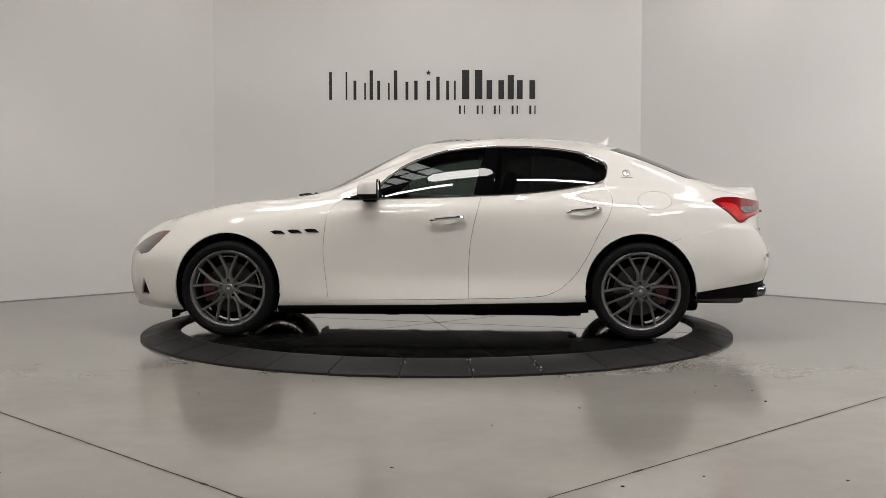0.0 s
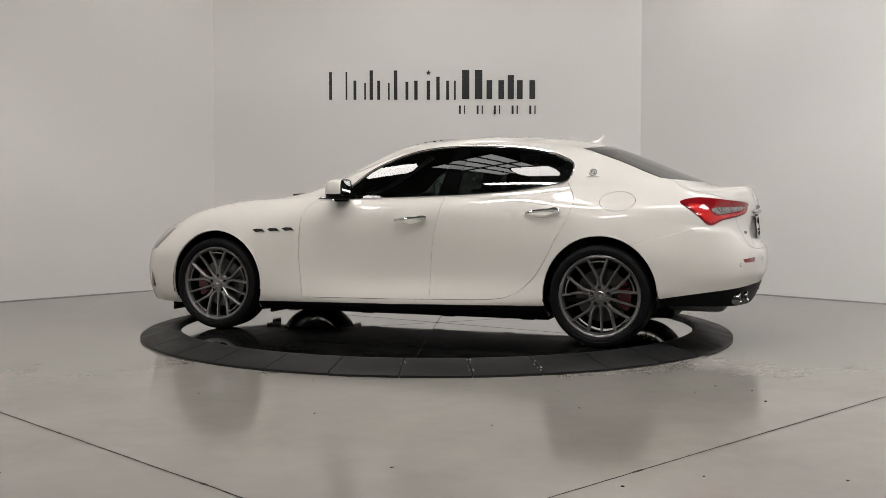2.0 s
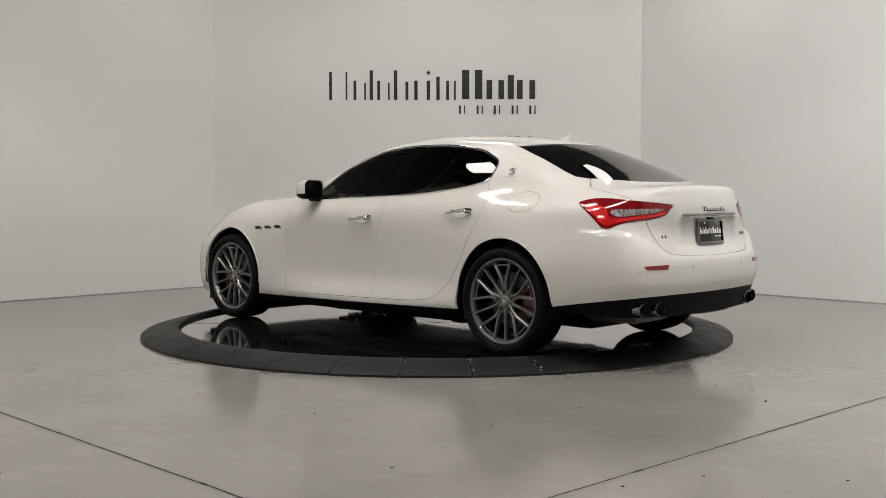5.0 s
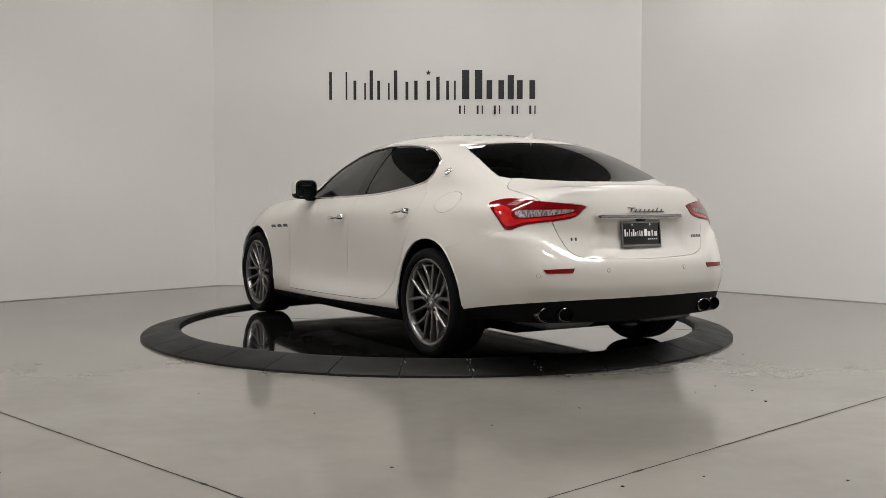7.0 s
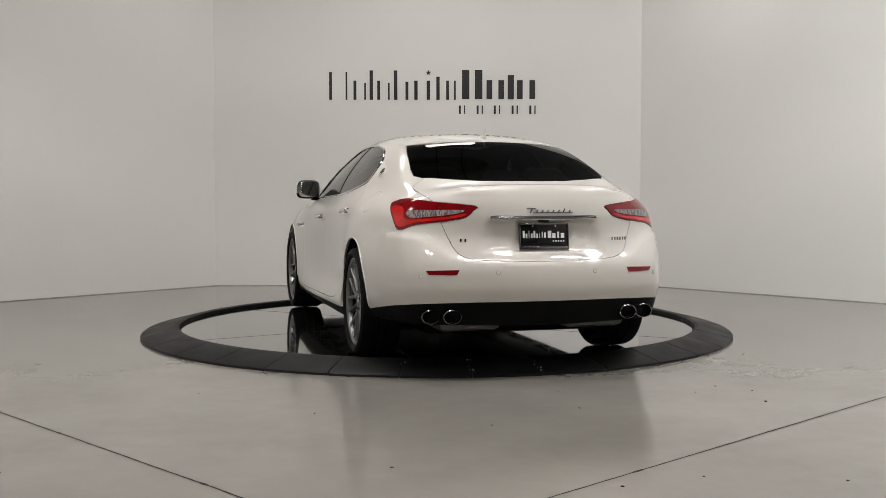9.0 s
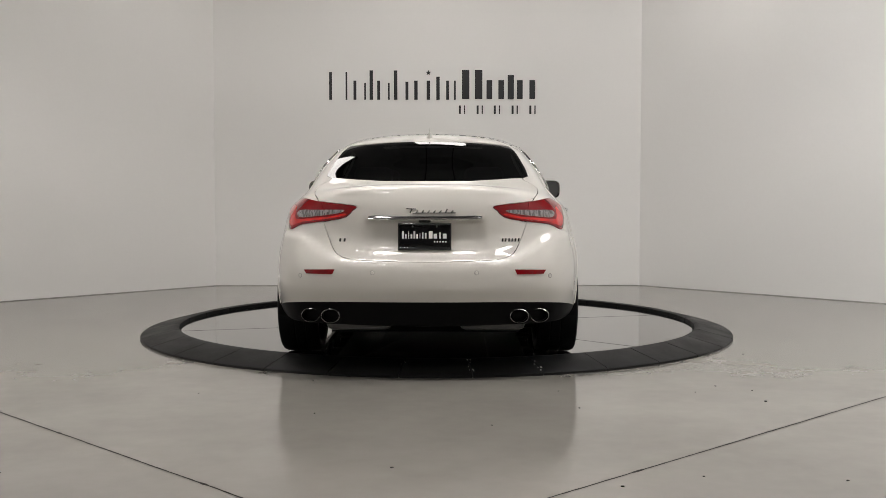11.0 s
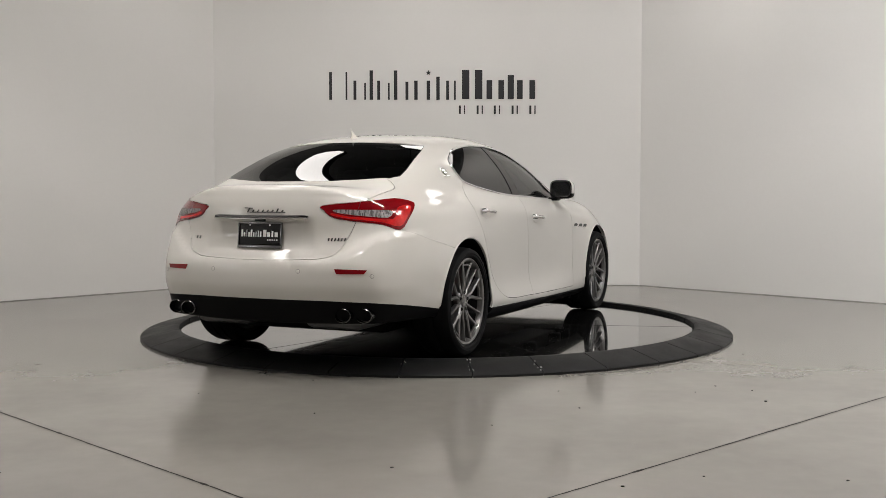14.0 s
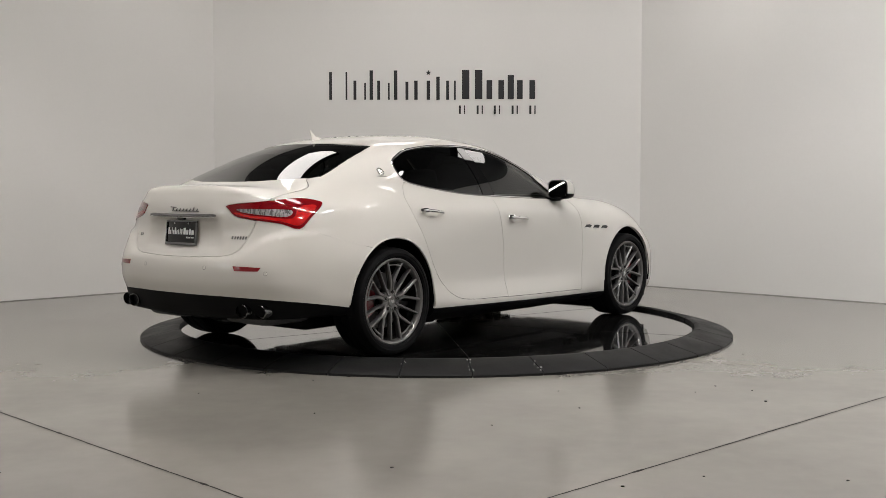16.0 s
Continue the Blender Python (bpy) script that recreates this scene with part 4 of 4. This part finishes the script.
        pts = [on_skin(side, x, 1.166, .003) for x in (-1.37, -1.41, -1.45)]
        part("badge_base", tube(bmesh.new(), [(p.x, p.y * sy, p.z) for p in pts], .0025, 6), CHROME, em)
        # reflectors and sensors
        part("reflector", strip(behind, [(sy * .69, .590), (sy * .60, .589), (sy * .535, .589)], [(sy * .706, .613), (sy * .60, .616), (sy * .521, .618)], 6), REDLENS, bumper, "red reflector")
        for yy, zz in ((.731, .577), (.30, .601)):
            p = on_skin(behind, sy * yy, zz, 0.0)
            q = on_skin(behind, sy * yy, zz, 0.05)
            m = Matrix.Translation(p) @ (q - p).to_track_quat("Y", "Z").to_matrix().to_4x4()
            part("parking_sensor", lathe(bmesh.new(), [(.0005, .0022), (.0085, .0022), (.0095, .0005), (.0112, .0005), (.0112, -.01)], 16, m=m), PAINT, bumper)
            part("sensor_ring", lathe(bmesh.new(), [(.0112, .0006), (.0128, .0006), (.0128, -.008), (.0112, -.008)], 20, m=m), STEELDARK, bumper, "thin grey ring")
        # tail pipes
        for yy in (.672, .552):
            m = pose(-2.402 if yy > .6 else -2.440, sy * yy, .343)
            prof = [(.040, .20), (.040, .012), (.045, -.006), (.050, -.002), (.051, .012), (.051, .20)]
            bm = lathe(bmesh.new(), prof, 32, "x", m=m @ Matrix.Diagonal((1, 1.12, .86, 1)))
            pipe = part("tail_pipe", bm, PIPE, car, "dark polished oval tail pipe")
            part("pipe_bore", lathe(bmesh.new(), [(.0005, .10), (.0395, .10), (.0395, .01)], 24, "x", m=m @ Matrix.Diagonal((1, 1.12, .86, 1))), TRIM, pipe)
    boot_details(car, lid)
    # roof aerial
    bm = bmesh.new()
    rows = []
    for t, h, w in ((0, .002, .004), (.25, .014, .016), (.55, .022, .020), (.8, .044, .012), (.93, .058, .005), (1.0, .056, .004)):
        x = -1.215 - .125 * t
        rows.append([bm.verts.new((x + .012 * (h > .04) * (z < .5), y * w * 1.5, 1.417 + .018 * (1 - t) + z * h * 1.4)) for y, z in ((-1, -.5), (-.7, .4), (0, 1), (.7, .4), (1, -.5))])
    for i in range(len(rows) - 1):
        for j in range(4):
            bm.faces.new((rows[i][j], rows[i][j + 1], rows[i + 1][j + 1], rows[i + 1][j]))
    bm.faces.new(rows[-1])
    part("roof_aerial", bm, PAINT, car, "white shark-fin aerial", smooth=50)
    running_gear(car)
    cabin(car)
    return car


def door_handle(door, hx, hz, sy):
    half, tilt = .116, .0165
    pts = []
    for i in range(13):
        t = -1 + 2 * i / 12
        p = on_skin(side, hx - t * half, hz + t * tilt / 2, .012 + .030 * (1 - t * t) ** .5)
        pts.append((p.x, p.y * sy, p.z))
    part("handle", tube(bmesh.new(), pts, lambda t: .0115 + .006 * (t > .75), 10), CHROME, door, "chrome pull handle")
    p = on_skin(side, hx, hz - .006, -.004)
    q = on_skin(side, hx, hz - .006, .05)
    m = Matrix.Translation((p.x, p.y * sy, p.z)) @ Vector((q.x - p.x, (q.y - p.y) * sy, q.z - p.z)).to_track_quat("Y", "Z").to_matrix().to_4x4()
    part("handle_cup", lathe(bmesh.new(), [(.0005, .0048), (.040, .0052), (.050, .006), (.054, .0045), (.055, 0)], 28, m=m @ Matrix.Diagonal((1.5, 1, .62, 1))), PAINT, door)


def wing_mirror(car, sy):
    """Housing with a white cap ahead and a mirror glass behind, on a black foot."""
    m = Matrix.Diagonal((1, sy, 1, 1))
    bm = bmesh.new()
    rows = []
    for x, f, dz in ((.375, .90, 0), (.385, .97, 0), (.43, 1.0, 0), (.48, .93, -.003), (.512, .78, -.008), (.528, .5, -.012)):
        ring = []
        for k in range(28):
            a = 2 * math.pi * k / 28
            c, s = math.cos(a), math.sin(a)
            yy = 0.963 + f * .094 * math.copysign(abs(c) ** .5, c)
            zz = 1.081 + dz + f * .076 * math.copysign(abs(s) ** .55, s)
            ring.append(bm.verts.new((x, yy, zz)))
        rows.append(ring)
    for i in range(len(rows) - 1):
        for k in range(28):
            bm.faces.new((rows[i][k], rows[i][(k + 1) % 28], rows[i + 1][(k + 1) % 28], rows[i + 1][k]))
    bm.faces.new(rows[-1])
    for f in bm.faces:
        c = f.calc_center_median()
        f.material_index = 1 if c.z < 1.055 or c.x < .384 else 0
    bmesh.ops.transform(bm, matrix=m, verts=bm.verts)
    bmesh.ops.recalc_face_normals(bm, faces=bm.faces)
    mir = part("wing_mirror", bm, [PAINT, TRIM], car, "white cap over black housing", smooth=50)
    bm = bmesh.new()
    ring = [bm.verts.new((.381, 0.963 + .080 * math.copysign(abs(math.cos(a)) ** .5, math.cos(a)), 1.081 + .063 * math.copysign(abs(math.sin(a)) ** .55, math.sin(a)))) for a in np.linspace(0, 2 * math.pi, 32, endpoint=False)]
    bm.faces.new(ring)
    bmesh.ops.transform(bm, matrix=m, verts=bm.verts)
    part("mirror_glass", bm, MIRROR, mir, "silvered mirror glass", smooth=0)
    bm = box(bmesh.new(), .40, .50, .80, .93, .990, 1.018, bevel=.012)
    bmesh.ops.transform(bm, matrix=m, verts=bm.verts)
    bmesh.ops.recalc_face_normals(bm, faces=bm.faces)
    part("mirror_foot", bm, TRIM, mir)


def boot_details(car, lid):
    # bright bar over the plate
    pts = [on_skin(behind, y, .918 + .004 * abs(y), .010) for y in np.linspace(-.33, .325, 21)]
    part("chrome_bar", tube(bmesh.new(), pts, lambda t: .0115 if .03 < t < .97 else .006, 8), CHROMEDARK, lid, "slim dark chrome bar")
    part("bar_edge", tube(bmesh.new(), [p + Vector((-.008, 0, -.0085)) for p in pts], .0035, 6), CHROME, lid, "bright lower edge")
    p = on_skin(behind, 0.0, .903, .012)
    part("lock_cover", box(bmesh.new(), p.x - .006, p.x + .02, -.035, .035, p.z - .010, p.z + .008, bevel=.006), GLOSSBLACK, lid)
    # plate recess shoulders, plate and its frame
    p0, p1 = on_skin(behind, 0.0, .734, .006), on_skin(behind, 0.0, .874, .006)
    ang = math.degrees(math.atan2(p1.x - p0.x, p1.z - p0.z))
    m = Matrix.Translation((p0 + p1) / 2) @ pose(0, 0, 0, 0, ang, 0)
    pl = part("plate", box(bmesh.new(), -.006, .004, -.150, .150, -.073, .073, bevel=.003, m=m), GLOSSBLACK, car, "black show plate in chrome frame")
    bm = bmesh.new()
    for y0, y1, z0, z1 in ((-.155, .155, .068, .078), (-.155, .155, -.078, -.060), (-.155, -.146, -.0595, .0675), (.146, .155, -.0595, .0675)):
        box(bm, -.011, .003, y0, y1, z0, z1, bevel=.002, m=m)
    part("plate_frame", bm, CHROMEDARK, pl, "dark chrome frame")
    bars = [(-.126 + i * .0165, w, h) for i, (w, h) in enumerate(((.012, .042), (.010, .026), (.004, .042), (.010, .026), (.011, .042), (.008, .026), (.004, .03), (.007, .036), (.010, .032)))]
    for y, w, h in bars:
        part("plate_bar", box(bmesh.new(), -.0075, -.006, -y - w / 2, -y + w / 2, -.010, -.010 + h, m=m), WHITEVINYL, pl)
    for k, (w, h) in enumerate(((.022, .042), (.020, .028), (.012, .036), (.022, .028))):
        y = .035 + k * .027
        part("plate_bar", box(bmesh.new(), -.0075, -.006, -y - w / 2, -y + w / 2, -.010, -.010 + h, m=m), WHITEVINYL, pl)
    for k in range(5):
        y = .058 + k * .016
        part("plate_bar", box(bmesh.new(), -.0075, -.006, -y - .004, -y + .004, -.033, -.024, m=m), WHITEVINYL, pl)
    for y in (-.07, .07):
        part("plate_screw", lathe(bmesh.new(), [(.0005, .004), (.006, .003), (.007, 0)], 12, "x", m=m @ pose(-.006, y, .06, 0, 0, 180)), CHROME, pl)
    # bright script over the bar, shown as plain strokes, and a small mark at each side
    for k in range(8):
        y = .085 - k * .034
        a, b = on_skin(behind, y, .943, .004), on_skin(behind, y - .012, .966 if k in (0, 6) else .958, .004)
        part("script_stroke", tube(bmesh.new(), [a, b], .0038, 6), CHROMEDARK, lid, "plain chrome stroke of a script badge")
    for a, b in (((.107, .968), (.05, .966)), ((.07, .943), (-.18, .944))):
        part("script_line", tube(bmesh.new(), [on_skin(behind, *a, .004), on_skin(behind, (a[0] + b[0]) / 2, (a[1] + b[1]) / 2, .004), on_skin(behind, *b, .004)], .0028, 6), CHROMEDARK, lid)
    for y0, n, st in ((.50, 2, .026), (-.447, 6, .019)):
        for k in range(n):
            y = y0 - k * st
            w = .008 if n > 2 else .010
            part("lid_mark", strip(behind, [(y, .776), (y - w, .776)], [(y - .002, .794), (y - w - .002, .794)], 1), CHROMEDARK, lid)


def running_gear(car):
    w0 = build_wheel(car)
    w0.matrix_local = pose(1.499, .951, .3535, 0, -.5, 0)
    copy_thing(w0, pose(-1.499, .951, .3535, 0, 3.5, 0))
    copy_thing(w0, pose(1.499, -.951, .3535, 0, -9, 180))
    copy_thing(w0, pose(-1.499, -.951, .3535, 0, -4, 180))
    for x in (1.499, -1.499):
        for sy in (1, -1):
            m = pose(x, sy * .835, .3535)
            rot = part("brake_disc", lathe(bmesh.new(), [(.075, -.045), (.078, .012), (.095, .012), (.095, .004), (.183, .004), (.183, -.024), (.09, -.024)], 56, m=m @ Matrix.Diagonal((1, sy, 1, 1))), STEEL, car, "ventilated steel brake disc")
            bmesh_fix(rot)
            part("dust_shield", lathe(bmesh.new(), [(.0005, -.06), (.235, -.06), (.240, -.05), (.240, -.065), (.0005, -.07)], 40, m=m @ Matrix.Diagonal((1, sy, 1, 1))), TRIM, car)
            sx = 1 if x > 0 else -1
            bm = bmesh.new()
            lo = 180 - 30 if sx < 0 else -30
            for i in range(8):
                q = [(.118, i), (.205, i), (.205, i + 1), (.118, i + 1)]
                vs = [bm.verts.new((r * math.cos(radians(lo + 60 * k / 8)), y * sy, r * math.sin(radians(lo + 60 * k / 8)))) for y in (-.05, .036) for r, k in q]
                for f in ((0, 1, 2, 3), (4, 5, 6, 7), (0, 1, 5, 4), (1, 2, 6, 5), (2, 3, 7, 6), (3, 0, 4, 7)):
                    bm.faces.new([vs[k] for k in f])
            bmesh.ops.remove_doubles(bm, verts=bm.verts, dist=.0005)
            bmesh.ops.recalc_face_normals(bm, faces=bm.faces)
            bmesh.ops.transform(bm, matrix=pose(x, sy * .835, .3535), verts=bm.verts)
            part("caliper", bm, CALIPER, car, "red brake caliper", smooth=40)
            # liner over the wheel
            bm = lathe(bmesh.new(), [(.392, 0.0), (.405, -.03), (.41, -.36)], 40, arc=math.pi * 1.14, m=pose(x, 0, .37, 0, 13, 0) @ Matrix.Translation((0, .945, 0)))
            if sy < 0:
                mirrored(bm)
            part("wheel_liner", bm, TRIM, car, "black wheel-arch liner")
            bm = lathe(bmesh.new(), [(.405, .60), (.0005, .60)], 40, arc=math.pi * 1.14, m=pose(x, 0, .37, 0, 13, 0))
            if sy < 0:
                mirrored(bm)
            part("liner_wall", bm, TRIM, car)
    # under tray, silencers and axles
    part("under_tray", box(bmesh.new(), -1.04, 1.06, -.42, .42, .122, .22, bevel=.02), TRIM, car, "black under tray")
    for sy in (1, -1):
        part("floor_pan", box(bmesh.new(), -1.09, 1.09, sy * .56 - .14, sy * .56 + .14, .146, .25, bevel=.012), TRIM, car)
        part("exhaust_pipe", tube(bmesh.new(), [(1.0, sy * .12, .19), (.3, sy * .20, .165), (-.9, sy * .24, .175), (-1.3, sy * .34, .20), (-1.9, sy * .40, .25)], .034, 10), STEELDARK, car, "dark steel pipe")
        for x in (.92, .30, -.35, -.95):
            part("jacking_pad", box(bmesh.new(), x - .055, x + .055, sy * .74 - .045, sy * .74 + .045, .152, .225, bevel=.012), TRIM, car)
        for x, sx in ((1.499, 1), (-1.499, -1)):
            part("control_arm", tube(bmesh.new(), [(x - sx * .42, sy * .44, .20), (x - sx * .18, sy * .60, .185), (x, sy * .74, .215)], .026, 8), TRIM, car)
            part("control_arm", tube(bmesh.new(), [(x + sx * .30, sy * .40, .22), (x + sx * .12, sy * .58, .20), (x, sy * .74, .215)], .022, 8), TRIM, car)
        part("air_deflector", box(bmesh.new(), 1.07, 1.10, sy * .70 - .12, sy * .70 + .12, .135, .225, bevel=.006), TRIM, car)
        part("air_deflector", box(bmesh.new(), 1.905, 1.93, sy * .70 - .10, sy * .70 + .10, .150, .24, bevel=.006), TRIM, car)
    part("under_tray", box(bmesh.new(), 1.92, 2.22, -.60, .60, .205, .25, bevel=.01), TRIM, car)
    part("under_tray", box(bmesh.new(), -2.36, -1.90, -.70, .70, .30, .35, bevel=.015), TRIM, car)
    for y in (.40, -.40):
        part("silencer", box(bmesh.new(), -2.30, -1.88, y - .20, y + .20, .235, .345, bevel=.045), STEELDARK, car, "dark steel silencer")
    for x in (1.499, -1.499):
        part("subframe", box(bmesh.new(), x - .46, x + .46, -.59, .59, .178, .36, bevel=.03), TRIM, car)
        for y in (-.63, .63):
            part("hub_carrier", box(bmesh.new(), x - .17, x + .17, y - .07, y + .07, .17, .52, bevel=.03), TRIM, car)
        part("axle", tube(bmesh.new(), [(x, -.84, .33), (x, .84, .33)], .028, 10), TRIM, car)
    for y in (-.12, .12):
        part("exhaust_run", tube(bmesh.new(), [(1.0, y, .20), (-.8, y, .19), (-1.5, y * 2, .24), (-1.95, y * 3, .27)], .034, 10), STEELDARK, car)
    for y in (.80, -.80):
        bm = bmesh.new()
        for k in range(6):
            box(bm, 1.925, 1.945, y - .07 + .024 * k, y - .056 + .024 * k, .13, .20, bevel=.002)
        part("air_deflector", bm, TRIM, car, "comb-edged black air deflector")


def bmesh_fix(ob):
    bm = bmesh.new()
    bm.from_mesh(ob.data)
    bmesh.ops.recalc_face_normals(bm, faces=bm.faces)
    bm.to_mesh(ob.data)
    bm.free()


def cabin(car):
    """Dark lining, dashboard, wheel and seats behind the tinted glass."""
    bm = bmesh.new()
    for sy in (1, -1):
        for kind in ("body", "door_f", "door_r", "hood", "fuel", "dlo_pillar"):
            co, no, fs = SKIN[kind]
            vs = [bm.verts.new(((c - n * .03).x, (c - n * .03).y * sy, (c - n * .03).z)) for c, n in zip(co, no)]
            for f in fs:
                if all(-1.95 < co[i].x < 1.12 and co[i].z > .32 for i in f):
                    q = [vs[i] for i in f]
                    bm.faces.new(q if sy < 0 else q[::-1])
    bmesh.ops.delete(bm, geom=[v for v in bm.verts if not v.link_faces], context="VERTS")
    bmesh.ops.remove_doubles(bm, verts=bm.verts, dist=.0005)
    part("lining", bm, LINING, car, "dark cabin lining", smooth=40)
    part("cabin_floor", box(bmesh.new(), -1.95, 1.1, -.84, .84, .30, .33), LINING, car)
    part("parcel_shelf", box(bmesh.new(), -2.02, -1.30, -.56, .56, 1.03, 1.06, bevel=.01), LINING, car)
    part("dashboard", box(bmesh.new(), .62, 1.10, -.70, .70, .72, .985, bevel=.06), LINING, car)
    pts = [(.50 + .06 * math.sin(a) , .37 + .185 * math.cos(a), .90 + .175 * math.sin(a)) for a in np.linspace(0, 2 * math.pi, 32, endpoint=False)]
    sw = part("steering_wheel", tube(bmesh.new(), pts, .016, 8, closed=True), LINING, car, "black steering wheel")
    part("wheel_boss", box(bmesh.new(), .49, .53, .22, .52, .87, .93, bevel=.015), LINING, sw)
    for y in (.37, -.37):
        seat(car, "front_seat", -.08, y, .52)
        seat(car, "rear_seat", -.98, y, .60)
    part("rear_view_mirror", box(bmesh.new(), .30, .33, -.12, .12, 1.29, 1.35, bevel=.012), TRIM, car)
    # wipers at the foot of the screen
    for y in (.52, -.10):
        pts = [on_skin(above, x, abs(yy), .018) for x, yy in ((1.04, y if y > 0 else .1), (1.05, y - .25 if y > 0 else .32), (1.05, y - .45 if y > 0 else .46))]
        pts = [(p.x, p.y * (1 if y > 0 else -1), p.z) for p in pts]
        part("wiper", tube(bmesh.new(), pts, .009, 6), TRIM, car, "black wiper")
    for sy in (1, -1):
        lo, hi = [(1.02, .25), (.985, .44), (.905, .575)], [(1.09, .25), (1.06, .46), (.985, .60)]
        part("cowl_trim", strip(above, lo, hi, 8, sy, out=.006), TRIM, car, "black cowl trim")


def seat(car, name, x, y, w):
    s = part(name, box(bmesh.new(), x - .26, x + .27, y - w / 2, y + w / 2, .42, .58, bevel=.05), LEATHER, car, "dark leather seat")
    bm = box(bmesh.new(), -.07, .07, -w / 2, w / 2, 0, .62, bevel=.055, m=pose(x - .24, y, .50, 0, -20, 0))
    part("seat_back", bm, LEATHER, s)
    bm = box(bmesh.new(), -.05, .05, -.13, .13, 0, .17, bevel=.04, m=pose(x - .455, y, 1.06, 0, -12, 0))
    part("headrest", bm, LEATHER, s)


BARREL = node_material("dark_barrel", (0.012, 0.012, 0.012), rough=0.4, metal=0.3, vary=0.15)
REDCORE = node_material("red_reflector", (0.58, 0.012, 0.012), rough=0.15, coat=0.8, vary=0.35, scale=16, fine=120)
AMBER = node_material("amber_lens", (0.17, 0.045, 0.018), rough=0.2, coat=1.0, vary=0.3, scale=30, fine=150)
HEADLENS = node_material("smoked_lens", (0.05, 0.048, 0.046), rough=0.15, coat=1.0, vary=0.4, scale=14, fine=90)
MIRROR = node_material("silvered_mirror", (0.92, 0.92, 0.92), rough=0.01, metal=1.0, vary=0)
CHROMEDARK = node_material("dark_chrome", (0.24, 0.24, 0.245), rough=0.15, metal=1.0, vary=0.02)
PIPE = node_material("dark_polished_steel", (0.17, 0.17, 0.172), rough=0.16, metal=1.0, vary=0.05)
WHITEVINYL = node_material("white_vinyl", (0.75, 0.75, 0.74), rough=0.5, vary=0.03)
STEELDARK = node_material("sooty_steel", (0.10, 0.10, 0.10), rough=0.5, metal=0.6, vary=0.2)
LINING = node_material("dark_lining", (0.02, 0.02, 0.021), rough=0.8, vary=0.2, scale=10, fine=200)
LEATHER = node_material("dark_leather", (0.05, 0.05, 0.052), rough=0.5, vary=0.15, scale=12, fine=150, bump=0.1)

car = build_car()


def motions():
    off = Matrix.Translation((-0.037, 0.030, 0.0))
    walk(disc, [(t, pose(0, 0, 0, 0, 0, a)) for t, a in TURN])
    walk(car, [(t, pose(0, 0, 0, 0, 0, a) @ off) for t, a in TURN])


motions()
